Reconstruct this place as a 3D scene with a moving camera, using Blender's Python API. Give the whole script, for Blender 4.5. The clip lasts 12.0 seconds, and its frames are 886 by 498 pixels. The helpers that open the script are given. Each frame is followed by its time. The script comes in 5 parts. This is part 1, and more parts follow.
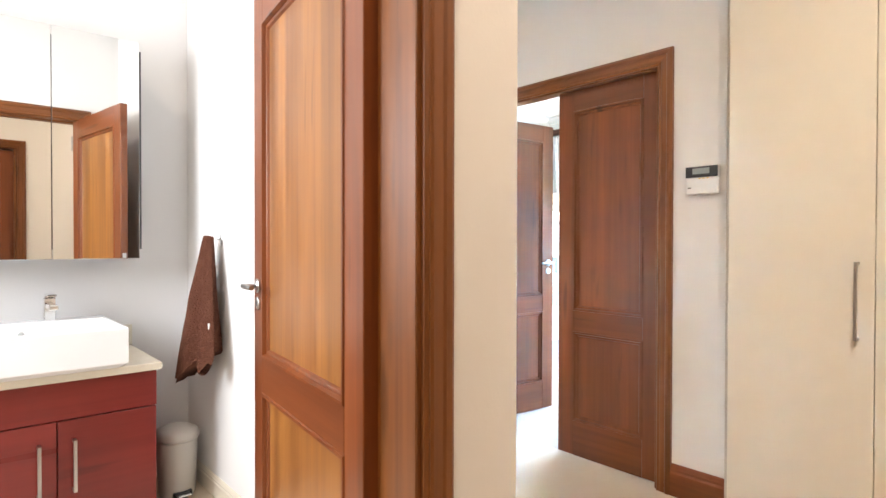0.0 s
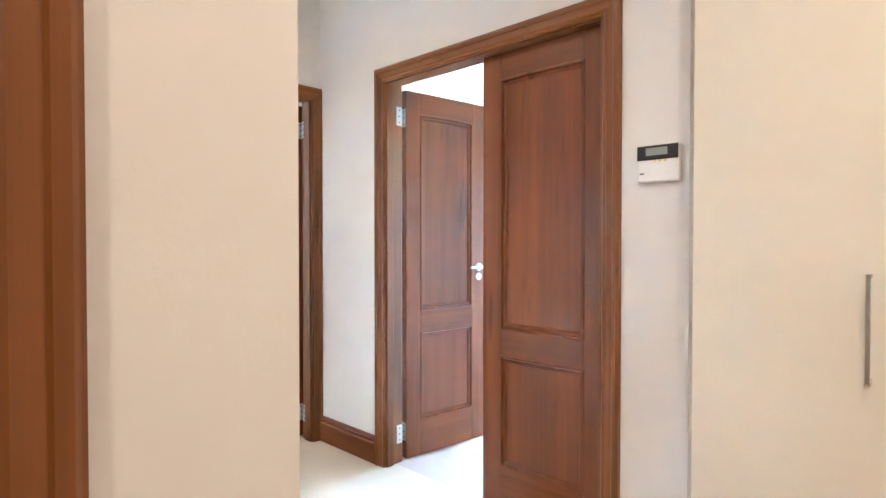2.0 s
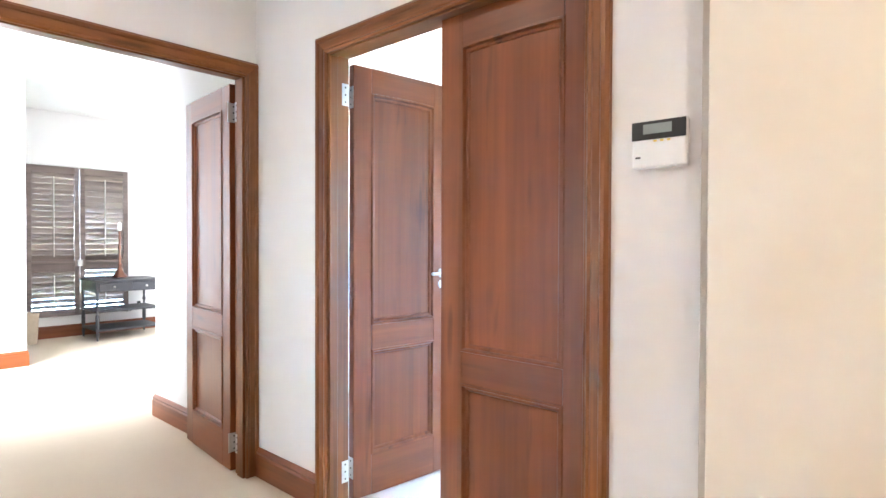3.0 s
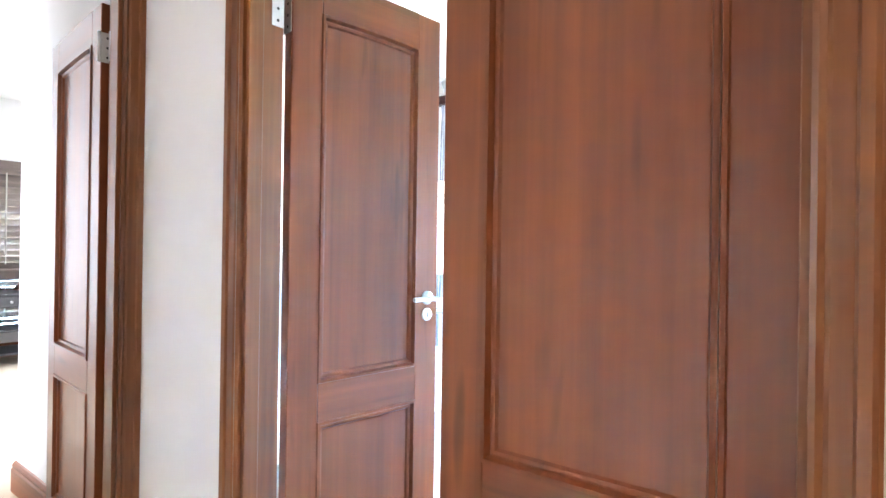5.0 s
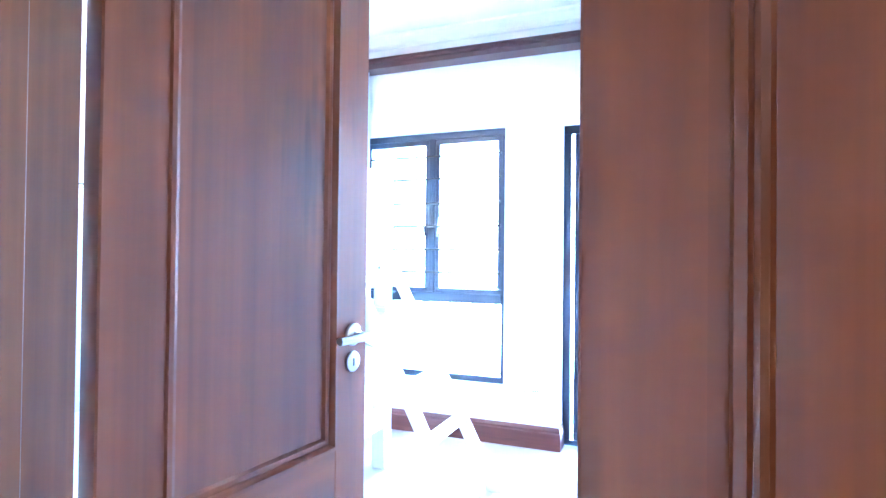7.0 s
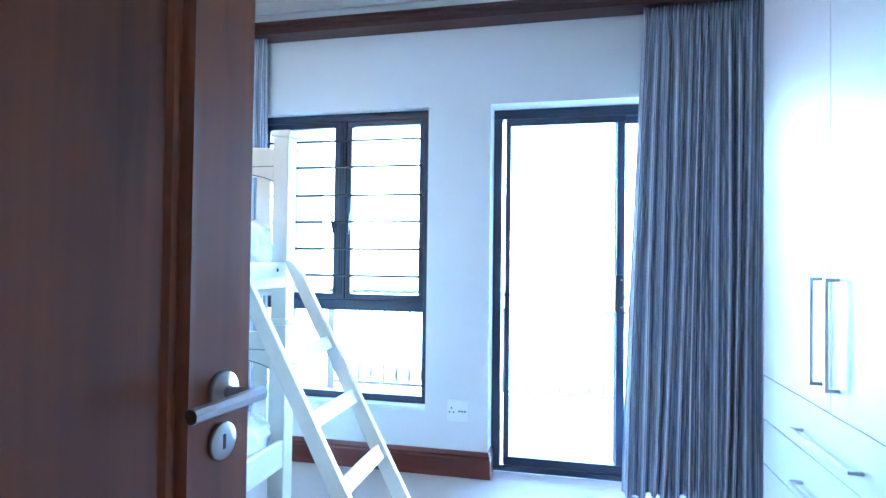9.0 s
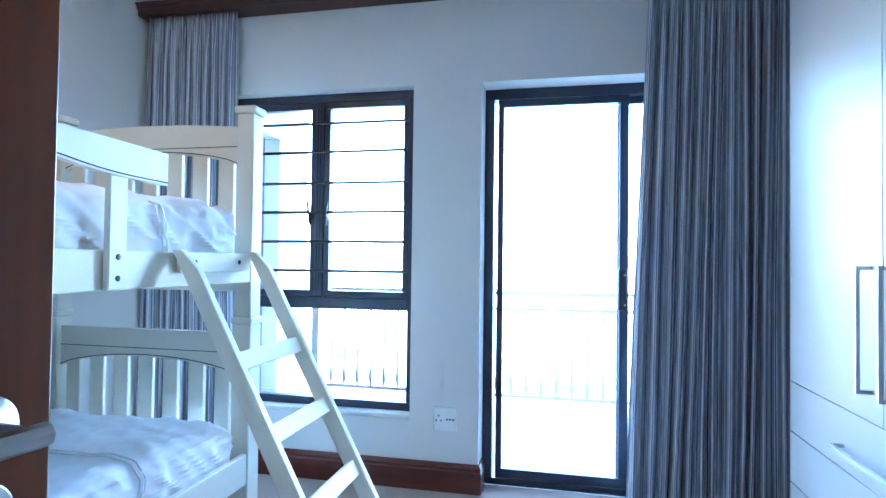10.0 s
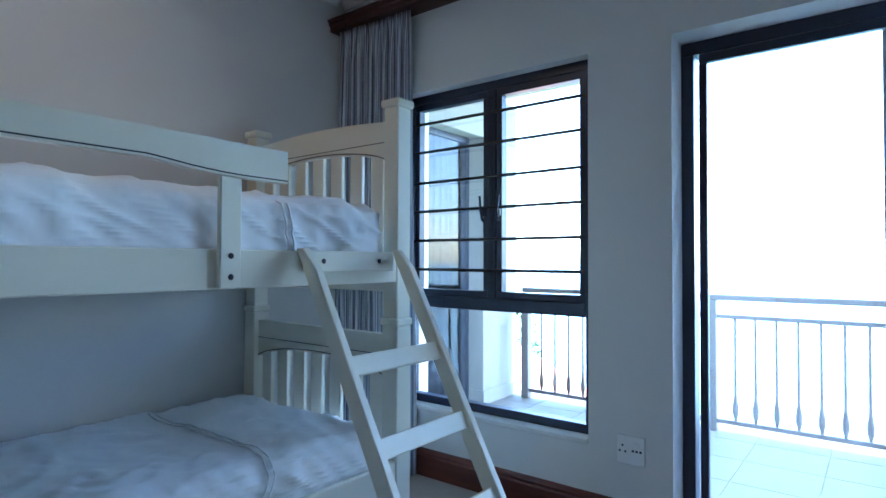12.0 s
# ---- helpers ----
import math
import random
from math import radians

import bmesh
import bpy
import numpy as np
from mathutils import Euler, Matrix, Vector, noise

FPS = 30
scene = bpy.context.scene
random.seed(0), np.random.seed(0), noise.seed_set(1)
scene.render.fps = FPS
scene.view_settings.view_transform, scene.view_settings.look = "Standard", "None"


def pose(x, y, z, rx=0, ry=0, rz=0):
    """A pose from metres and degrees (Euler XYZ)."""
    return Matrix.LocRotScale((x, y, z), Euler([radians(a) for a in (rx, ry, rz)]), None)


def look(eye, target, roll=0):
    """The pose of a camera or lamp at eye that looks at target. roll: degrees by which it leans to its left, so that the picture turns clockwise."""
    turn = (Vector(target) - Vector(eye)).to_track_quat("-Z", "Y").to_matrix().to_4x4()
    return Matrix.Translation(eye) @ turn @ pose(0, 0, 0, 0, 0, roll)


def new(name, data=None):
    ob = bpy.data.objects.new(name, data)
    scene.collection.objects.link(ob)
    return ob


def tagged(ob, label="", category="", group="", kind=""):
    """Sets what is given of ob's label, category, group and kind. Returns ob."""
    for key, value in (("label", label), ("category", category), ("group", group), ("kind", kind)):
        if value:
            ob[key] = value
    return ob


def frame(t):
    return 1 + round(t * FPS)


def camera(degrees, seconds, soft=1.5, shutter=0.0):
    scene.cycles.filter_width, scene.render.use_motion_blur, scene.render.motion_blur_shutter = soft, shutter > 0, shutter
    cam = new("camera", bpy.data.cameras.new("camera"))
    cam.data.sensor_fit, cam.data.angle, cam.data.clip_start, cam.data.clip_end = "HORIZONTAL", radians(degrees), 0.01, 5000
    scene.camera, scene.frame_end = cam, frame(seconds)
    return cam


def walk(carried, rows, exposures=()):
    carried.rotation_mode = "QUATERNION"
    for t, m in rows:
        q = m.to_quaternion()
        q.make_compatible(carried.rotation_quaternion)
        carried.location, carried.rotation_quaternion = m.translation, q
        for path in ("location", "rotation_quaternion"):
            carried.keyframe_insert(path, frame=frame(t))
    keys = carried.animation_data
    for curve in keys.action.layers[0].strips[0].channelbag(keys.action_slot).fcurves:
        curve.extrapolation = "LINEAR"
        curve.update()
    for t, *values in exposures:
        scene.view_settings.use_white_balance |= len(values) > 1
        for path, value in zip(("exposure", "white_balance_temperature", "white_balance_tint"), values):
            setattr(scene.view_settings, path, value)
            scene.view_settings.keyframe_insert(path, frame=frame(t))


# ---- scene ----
# ---- camera ----
cam = camera(76.0, 12.0)
PATH = [
    (0, (0.538, 0.625, 1.198), (-0.965, 1.944, 1.175), 0.1),
    (0.5, (0.504, 0.785, 1.202), (-0.982, 2.123, 1.18), 0.0),
    (1, (0.44, 0.931, 1.212), (-1.019, 2.299, 1.186), 0.0),
    (1.5, (0.334, 1.087, 1.215), (-1.091, 2.49, 1.181), 0.0),
    (2, (0.223, 1.282, 1.22), (-1.178, 2.71, 1.186), 0.0),
    (2.5, (0.09, 1.456, 1.215), (-1.272, 2.921, 1.183), 0.1),
    (3, (-0.028, 1.694, 1.223), (-1.372, 3.174, 1.193), 0.2),
    (3.2, (-0.069, 1.767, 1.222), (-1.404, 3.256, 1.193), 0.3),
    (5, (-0.755, 2.377, 1.219), (-2.004, 3.939, 1.224), 0.8),
    (5.5, (-0.946, 2.511, 1.213), (-2.148, 4.11, 1.229), 0.8),
    (6, (-1.135, 2.637, 1.22), (-2.254, 4.294, 1.237), 0.9),
    (6.5, (-1.286, 2.746, 1.228), (-2.25, 4.499, 1.234), 0.9),
    (7, (-1.401, 2.843, 1.222), (-2.16, 4.694, 1.247), 0.6),
    (7.2, (-1.441, 2.911, 1.224), (-2.147, 4.782, 1.254), 0.7),
    (8.8, (-1.636, 3.257, 1.218), (-2.089, 5.205, 1.255), 0.8),
    (9, (-1.643, 3.299, 1.21), (-2.08, 5.25, 1.248), 0.7),
    (9.5, (-1.661, 3.442, 1.184), (-2.076, 5.398, 1.229), 0.7),
    (10, (-1.658, 3.589, 1.17), (-2.08, 5.544, 1.212), 0.7),
    (10.5, (-1.62, 3.7, 1.152), (-2.147, 5.628, 1.199), 0.5),
    (11, (-1.575, 3.813, 1.144), (-2.302, 5.675, 1.192), 0.2),
    (11.5, (-1.504, 3.931, 1.157), (-2.474, 5.679, 1.2), 0.2),
    (12, (-1.41, 4.054, 1.159), (-2.633, 5.636, 1.199), 0.2),
]
EXPOSURES = [(0, 8.9, 6300, 10), (1, 9.1, 6150, 10), (1.6, 9.1, 6000, 11), (2.1, 8.93, 5950, 11), (2.6, 9.06, 5850, 11), (3.2, 9.15, 5800, 11), (5, 9.0, 5800, 13), (6, 9.0, 5300, 15), (6.6, 8.95, 4700, 17), (7.2, 8.6, 4550, 16), (8.8, 6.95, 4650, 9), (9.5, 6.45, 4700, 9), (10, 6.05, 4850, 9), (10.6, 5.55, 5000, 9), (11.4, 5.12, 5150, 9), (12, 4.65, 5150, 9)]
walk(cam, [(t, look(eye, aim, roll)) for t, eye, aim, roll in PATH], EXPOSURES)

# ---- light ----
world = bpy.data.worlds.new("sky")
scene.world = world
world.use_nodes = True
wn = world.node_tree.nodes
sky = wn.new("ShaderNodeTexSky")
sky.sky_type = "NISHITA"
sky.sun_disc = False
sky.sun_elevation = radians(58)
sky.sun_rotation = radians(95)
world.node_tree.links.new(sky.outputs[0], wn["Background"].inputs[0])
wn["Background"].inputs[1].default_value = 0.15


def lamp(name, kind, energy, colour, m, size=0.1, size_y=None):
    data = bpy.data.lights.new(name, kind)
    data.energy, data.color = energy, colour
    if kind == "AREA":
        data.size = size
        if size_y:
            data.shape, data.size_y = "RECTANGLE", size_y
        else:
            data.shape = "DISK"
    ob = new(name, data)
    ob.matrix_world = m
    return ob


sun = lamp("sun", "SUN", 2.6, (1.0, 0.95, 0.88), look((0, 0, 0), (-0.53, -0.03, -0.85)))
sun.data.angle = radians(10)
WARM = (1.0, 0.80, 0.60)
SPOTS = [(0.45, 2.1, 0.040), (-1.95, 2.1, 0.013), (0.6, 0.1, 0.052), (-1.7, 0.6, 0.018), (-3.3, 4.75, 0.11)]
for sx, sy, watts in SPOTS:
    lamp("downlight", "AREA", watts, WARM if sy < 4 else (1.0, 0.68, 0.42), look((sx, sy, 2.735), (sx, sy, 0)), 0.12)
# added fill lamps for second bedroom and bathroom, as if from unseen side windows
far_light = lamp("added_fill_light", "AREA", 0.98, (0.95, 0.97, 1.0), look((-5.2, 0.72, 1.5), (-6.2, 3.2, 1.3)), 2.0, 1.6)
far_light.data.spread = radians(90)
lamp("added_fill_light", "AREA", 0.14, (0.95, 0.97, 1.0), look((-1.6, -0.58, 1.7), (-1.6, 1.0, 1.3)), 0.8, 0.9)


# ---- materials ----
def material(name, colour, rough=0.5, metal=0.0, spec=0.5):
    m = bpy.data.materials.new(name)
    m.use_nodes = True
    b = m.node_tree.nodes["Principled BSDF"]
    b.inputs["Base Color"].default_value = (*colour, 1)
    b.inputs["Roughness"].default_value = rough
    b.inputs["Metallic"].default_value = metal
    b.inputs["Specular IOR Level"].default_value = spec
    return m


def node(m, kind, **values):
    n = m.node_tree.nodes.new(kind)
    for key, value in values.items():
        n.inputs[key.replace("_", " ")].default_value = value
    return n


def wire(m, a, b):
    m.node_tree.links.new(a, b)


def mixed(m, fac, a, b):
    n = m.node_tree.nodes.new("ShaderNodeMix")
    n.data_type = "RGBA"
    for socket, value in ((n.inputs[0], fac), (n.inputs[6], a), (n.inputs[7], b)):
        if isinstance(value, (tuple, float, int)):
            socket.default_value = value if not isinstance(value, tuple) else (*value, 1)
        else:
            wire(m, value, socket)
    return n.outputs[2]


def scaled(m, scale, coordinate="Object"):
    c = m.node_tree.nodes.new("ShaderNodeTexCoord")
    v = m.node_tree.nodes.new("ShaderNodeMapping")
    v.inputs["Scale"].default_value = scale
    wire(m, c.outputs[coordinate], v.inputs["Vector"])
    return v.outputs[0]


def bump(m, height, strength, distance):
    n = node(m, "ShaderNodeBump", Strength=strength, Distance=distance)
    wire(m, height, n.inputs["Height"])
    wire(m, n.outputs[0], m.node_tree.nodes["Principled BSDF"].inputs["Normal"])


def mottled(name, colour, other, rough, scale, fine, strength, distance, spec=0.5, metal=0.0):
    """A base colour with broad stains, and a fine relief."""
    m = material(name, colour, rough, metal, spec)
    b = m.node_tree.nodes["Principled BSDF"]
    big = node(m, "ShaderNodeTexNoise", Scale=scale, Detail=5.0, Roughness=0.6)
    wire(m, scaled(m, (1, 1, 1)), big.inputs["Vector"])
    wire(m, mixed(m, big.outputs[0], colour, other), b.inputs["Base Color"])
    small = node(m, "ShaderNodeTexNoise", Scale=fine, Detail=4.0)
    wire(m, scaled(m, (1, 1, 1)), small.inputs["Vector"])
    bump(m, small.outputs[0], strength, distance)
    return m


def timber(name, dark, light, along="z", rough=0.34, coat=0.10, boards=7.5):
    """Stained hardwood: long grain, glued boards of their own tone, small dark flecks."""
    m = material(name, light, rough, 0.0, 0.42)
    b = m.node_tree.nodes["Principled BSDF"]
    long = {"z": (11, 11, 0.5), "x": (0.5, 11, 11), "y": (11, 0.5, 11)}[along]
    fine = {"z": (75, 75, 1.1), "x": (1.1, 75, 75), "y": (75, 1.1, 75)}[along]
    info = m.node_tree.nodes.new("ShaderNodeObjectInfo")
    shift = m.node_tree.nodes.new("ShaderNodeVectorMath")
    shift.operation = "SCALE"
    shift.inputs[0].default_value = (37, 11, 5)
    wire(m, info.outputs["Random"], shift.inputs["Scale"])

    def placed(scale):
        add = m.node_tree.nodes.new("ShaderNodeVectorMath")
        add.operation = "ADD"
        wire(m, scaled(m, scale), add.inputs[0])
        wire(m, shift.outputs[0], add.inputs[1])
        return add.outputs[0]

    broad = node(m, "ShaderNodeTexNoise", Scale=1.0, Detail=4.0, Distortion=0.6)
    wire(m, placed(long), broad.inputs["Vector"])
    grain = node(m, "ShaderNodeTexNoise", Scale=1.0, Detail=6.0, Distortion=0.2)
    wire(m, placed(fine), grain.inputs["Vector"])
    ramp = m.node_tree.nodes.new("ShaderNodeValToRGB")
    ramp.color_ramp.elements[0].position, ramp.color_ramp.elements[0].color = 0.31, (*dark, 1)
    ramp.color_ramp.elements[1].position, ramp.color_ramp.elements[1].color = 0.69, (*light, 1)
    blend = m.node_tree.nodes.new("ShaderNodeMath")
    blend.operation = "MULTIPLY_ADD"
    wire(m, grain.outputs[0], blend.inputs[0])
    blend.inputs[1].default_value = 0.24
    half = m.node_tree.nodes.new("ShaderNodeMath")
    half.operation = "MULTIPLY"
    wire(m, broad.outputs[0], half.inputs[0])
    half.inputs[1].default_value = 0.74
    wire(m, half.outputs[0], blend.inputs[2])
    wire(m, blend.outputs[0], ramp.inputs[0])
    # glued boards about 9 cm wide
    cut = node(m, "ShaderNodeTexWhiteNoise")
    cut.noise_dimensions = "1D"
    sep = m.node_tree.nodes.new("ShaderNodeSeparateXYZ")
    wire(m, scaled(m, (boards, boards, boards)), sep.inputs[0])
    flo = m.node_tree.nodes.new("ShaderNodeMath")
    flo.operation = "FLOOR"
    add = m.node_tree.nodes.new("ShaderNodeMath")
    add.operation = "ADD"
    wire(m, sep.outputs[{"z": 0, "x": 2, "y": 2}[along]], add.inputs[0])
    mul = m.node_tree.nodes.new("ShaderNodeMath")
    mul.operation = "MULTIPLY"
    mul.inputs[1].default_value = 91.7
    wire(m, info.outputs["Random"], mul.inputs[0])
    wire(m, mul.outputs[0], add.inputs[1])
    wire(m, add.outputs[0], flo.inputs[0])
    wire(m, flo.outputs[0], cut.inputs["W"])
    tone = m.node_tree.nodes.new("ShaderNodeMapRange")
    tone.inputs["To Min"].default_value, tone.inputs["To Max"].default_value = 0.88, 1.13
    wire(m, cut.outputs["Value"], tone.inputs["Value"])
    blot = node(m, "ShaderNodeTexNoise", Scale=1.0, Detail=5.0, Roughness=0.65)
    wire(m, placed({"z": (5, 5, 0.9), "x": (0.9, 5, 5), "y": (5, 0.9, 5)}[along]), blot.inputs["Vector"])
    blur = m.node_tree.nodes.new("ShaderNodeMapRange")
    blur.inputs["From Min"].default_value, blur.inputs["From Max"].default_value = 0.3, 0.7
    blur.inputs["To Min"].default_value, blur.inputs["To Max"].default_value = 0.86, 1.10
    wire(m, blot.outputs[0], blur.inputs["Value"])
    both = m.node_tree.nodes.new("ShaderNodeMath")
    both.operation = "MULTIPLY"
    wire(m, tone.outputs[0], both.inputs[0])
    wire(m, blur.outputs[0], both.inputs[1])
    fleck = node(m, "ShaderNodeTexNoise", Scale=1.0, Detail=2.0)
    wire(m, placed({"z": (16, 16, 2.2), "x": (2.2, 16, 16), "y": (16, 2.2, 16)}[along]), fleck.inputs["Vector"])
    streak = m.node_tree.nodes.new("ShaderNodeMapRange")
    streak.inputs["From Min"].default_value, streak.inputs["From Max"].default_value = 0.64, 0.76
    streak.inputs["To Min"].default_value, streak.inputs["To Max"].default_value = 1.0, 0.55
    wire(m, fleck.outputs[0], streak.inputs["Value"])
    tone = m.node_tree.nodes.new("ShaderNodeMath")
    tone.operation = "MULTIPLY"
    wire(m, both.outputs[0], tone.inputs[0])
    wire(m, streak.outputs[0], tone.inputs[1])
    hsv = node(m, "ShaderNodeHueSaturation")
    wire(m, tone.outputs[0], hsv.inputs["Value"])
    wire(m, ramp.outputs[0], hsv.inputs["Color"])
    wire(m, hsv.outputs[0], b.inputs["Base Color"])
    b.inputs["Coat Weight"].default_value, b.inputs["Coat Roughness"].default_value = coat, 0.24
    rr = m.node_tree.nodes.new("ShaderNodeMapRange")
    rr.inputs["To Min"].default_value, rr.inputs["To Max"].default_value = rough - 0.07, rough + 0.12
    wire(m, broad.outputs[0], rr.inputs["Value"])
    wire(m, rr.outputs[0], b.inputs["Roughness"])
    bump(m, grain.outputs[0], 0.04, 0.0015)
    return m


def glass(name, tint=(1, 1, 1), dust=0.0):
    """A clear pane; dust is the share of its surface that a film of salt and dust covers."""
    m = bpy.data.materials.new(name)
    m.use_nodes = True
    t = m.node_tree
    t.nodes.remove(t.nodes["Principled BSDF"])
    clear = t.nodes.new("ShaderNodeBsdfTransparent")
    clear.inputs[0].default_value = (*tint, 1)
    gloss = t.nodes.new("ShaderNodeBsdfGlossy")
    gloss.inputs["Roughness"].default_value = 0.02
    fres = t.nodes.new("ShaderNodeFresnel")
    fres.inputs[0].default_value = 1.45
    mix = t.nodes.new("ShaderNodeMixShader")
    wire(m, fres.outputs[0], mix.inputs[0])
    wire(m, clear.outputs[0], mix.inputs[1])
    wire(m, gloss.outputs[0], mix.inputs[2])
    last = mix
    if dust:
        film = t.nodes.new("ShaderNodeBsdfTranslucent")
        film.inputs[0].default_value = (0.85, 0.83, 0.80, 1)
        spots = node(m, "ShaderNodeTexNoise", Scale=2.2, Detail=6.0, Roughness=0.65)
        wire(m, scaled(m, (1, 1, 0.5)), spots.inputs["Vector"])
        share = m.node_tree.nodes.new("ShaderNodeMapRange")
        share.inputs["From Min"].default_value, share.inputs["From Max"].default_value = 0.3, 0.7
        share.inputs["To Min"].default_value, share.inputs["To Max"].default_value = dust * 0.7, dust * 1.3
        wire(m, spots.outputs[0], share.inputs["Value"])
        last = t.nodes.new("ShaderNodeMixShader")
        wire(m, share.outputs[0], last.inputs[0])
        wire(m, mix.outputs[0], last.inputs[1])
        wire(m, film.outputs[0], last.inputs[2])
    wire(m, last.outputs[0], t.nodes["Material Output"].inputs[0])
    return m


WOOD_Z = timber("mahogany_upright", (0.128, 0.031, 0.0066), (0.232, 0.064, 0.0135), "z")
WOOD_X = timber("mahogany_across", (0.128, 0.031, 0.0066), (0.232, 0.064, 0.0135), "x")
WOOD_Y = timber("mahogany_deep", (0.128, 0.031, 0.0066), (0.232, 0.064, 0.0135), "y")
GOLD_Z = timber("golden_board", (0.18, 0.064, 0.014), (0.36, 0.150, 0.031), "z", boards=5.2)
AMBER_Z = timber("amber_upright", (0.100, 0.028, 0.0062), (0.275, 0.094, 0.0185), "z")
AMBER_X = timber("amber_across", (0.100, 0.028, 0.0062), (0.275, 0.094, 0.0185), "x")
AMBER_Y = timber("amber_deep", (0.100, 0.028, 0.0062), (0.275, 0.094, 0.0185), "y")
HINGE = mottled("zinc_hinge", (0.62, 0.61, 0.60), (0.50, 0.49, 0.48), 0.4, 30, 200, 0.05, 0.0004, metal=0.35)
# cupboard cream darkened to beige: the recessed strip's shade is in the colour
SHADED_EDGING = mottled("shaded_beige_edging", (0.55, 0.49, 0.41), (0.50, 0.44, 0.37), 0.6, 9, 200, 0.05, 0.0005)
PELMET = timber("pelmet_wood", (0.030, 0.009, 0.008), (0.075, 0.022, 0.016), "x", 0.4)
RED_X = timber("red_skirting", (0.065, 0.014, 0.010), (0.16, 0.042, 0.026), "x")
CHERRY = timber("cherry_veneer", (0.16, 0.020, 0.016), (0.215, 0.029, 0.022), "y", 0.28)
DARKWOOD = timber("dark_slats", (0.11, 0.082, 0.07), (0.21, 0.16, 0.138), "y", 0.5)
RODS = mottled("pale_rod_paint", (0.42, 0.38, 0.34), (0.36, 0.32, 0.29), 0.5, 8, 120, 0.05, 0.0005)
PLASTER = mottled("hall_plaster", (0.80, 0.77, 0.735), (0.74, 0.71, 0.675), 0.85, 1.2, 90, 0.12, 0.003, 0.2)
WHITE_WALL = mottled("white_plaster", (0.80, 0.79, 0.77), (0.74, 0.73, 0.72), 0.85, 1.1, 90, 0.12, 0.003, 0.2)
GREY_WALL = mottled("pale_grey_plaster", (0.76, 0.74, 0.715), (0.70, 0.68, 0.66), 0.85, 1.1, 80, 0.12, 0.003, 0.2)
CEILING = mottled("ceiling_paint", (0.82, 0.81, 0.79), (0.78, 0.77, 0.75), 0.9, 1.5, 60, 0.05, 0.002, 0.2)
CARPET = mottled("cream_carpet", (0.66, 0.56, 0.43), (0.58, 0.49, 0.38), 0.95, 3.0, 420, 0.6, 0.006, 0.1)
ROOM_CARPET = mottled("beige_carpet", (0.55, 0.47, 0.41), (0.47, 0.40, 0.35), 0.95, 3.0, 420, 0.6, 0.006, 0.1)
TILE = mottled("bathroom_tile", (0.72, 0.66, 0.55), (0.62, 0.56, 0.46), 0.35, 6, 40, 0.04, 0.001)
STONE = mottled("cream_stone", (0.80, 0.76, 0.64), (0.68, 0.63, 0.50), 0.22, 22, 120, 0.02, 0.0005)
CERAMIC = mottled("white_ceramic", (0.88, 0.88, 0.87), (0.86, 0.86, 0.85), 0.08, 3, 30, 0.005, 0.0003)
CREAM_LAQ = mottled("cream_melamine", (0.80, 0.735, 0.63), (0.77, 0.705, 0.60), 0.38, 2.0, 260, 0.03, 0.0005)
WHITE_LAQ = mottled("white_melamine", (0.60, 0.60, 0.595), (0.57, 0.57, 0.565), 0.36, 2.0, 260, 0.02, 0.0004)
BED_PAINT = mottled("ivory_bed_paint", (0.80, 0.765, 0.64), (0.75, 0.71, 0.58), 0.38, 5, 140, 0.05, 0.0008)
# near-black for the shade drawn along bed grooves, and for the keypad's mark
GROOVE_SHADE_AND_MARK = material("groove_shade_and_mark", (0.05, 0.045, 0.04), 0.7)
LINEN = mottled("white_cotton", (0.90, 0.905, 0.92), (0.87, 0.875, 0.90), 0.9, 3, 600, 0.15, 0.001, 0.15)
STEEL = mottled("brushed_steel", (0.52, 0.51, 0.50), (0.44, 0.43, 0.42), 0.28, 20, 300, 0.03, 0.0003, metal=1.0)
CHROME = material("chrome", (0.80, 0.80, 0.80), 0.08, 1.0)
MIRROR = material("mirror", (0.90, 0.91, 0.90), 0.01, 1.0)
BLACK_ALU = mottled("dark_aluminium", (0.018, 0.023, 0.042), (0.025, 0.031, 0.054), 0.35, 8, 300, 0.03, 0.0003)
BLACK = material("black_plastic", (0.02, 0.02, 0.022), 0.35)
WHITE_PLASTIC = mottled("white_plastic", (0.82, 0.81, 0.79), (0.78, 0.77, 0.75), 0.35, 8, 200, 0.02, 0.0003)
LCD = material("grey_display", (0.28, 0.31, 0.30), 0.25)
LED = material("amber_led", (0.75, 0.55, 0.05), 0.4)
BIN_GREY = mottled("stone_plastic", (0.52, 0.50, 0.46), (0.47, 0.45, 0.41), 0.4, 5, 200, 0.03, 0.0004)
TOWEL = mottled("brown_terry", (0.16, 0.065, 0.04), (0.09, 0.034, 0.021), 1.0, 30, 130, 1.0, 0.02, 0.1)
BLACK_PAINT = mottled("black_wood_paint", (0.03, 0.03, 0.033), (0.05, 0.05, 0.055), 0.45, 8, 90, 0.05, 0.0005)
COPPER = mottled("copper_lamp_base", (0.16, 0.08, 0.055), (0.22, 0.11, 0.075), 0.3, 10, 80, 0.03, 0.0004, metal=1.0)
BASKET = mottled("straw_basket", (0.55, 0.46, 0.34), (0.42, 0.34, 0.24), 0.9, 30, 160, 0.5, 0.003)
RENDER = mottled("outside_render", (0.34, 0.325, 0.30), (0.28, 0.27, 0.25), 0.9, 1.3, 60, 0.2, 0.004)
PAVER = mottled("balcony_tile", (0.19, 0.165, 0.135), (0.13, 0.12, 0.095), 0.6, 2.5, 60, 0.08, 0.001)
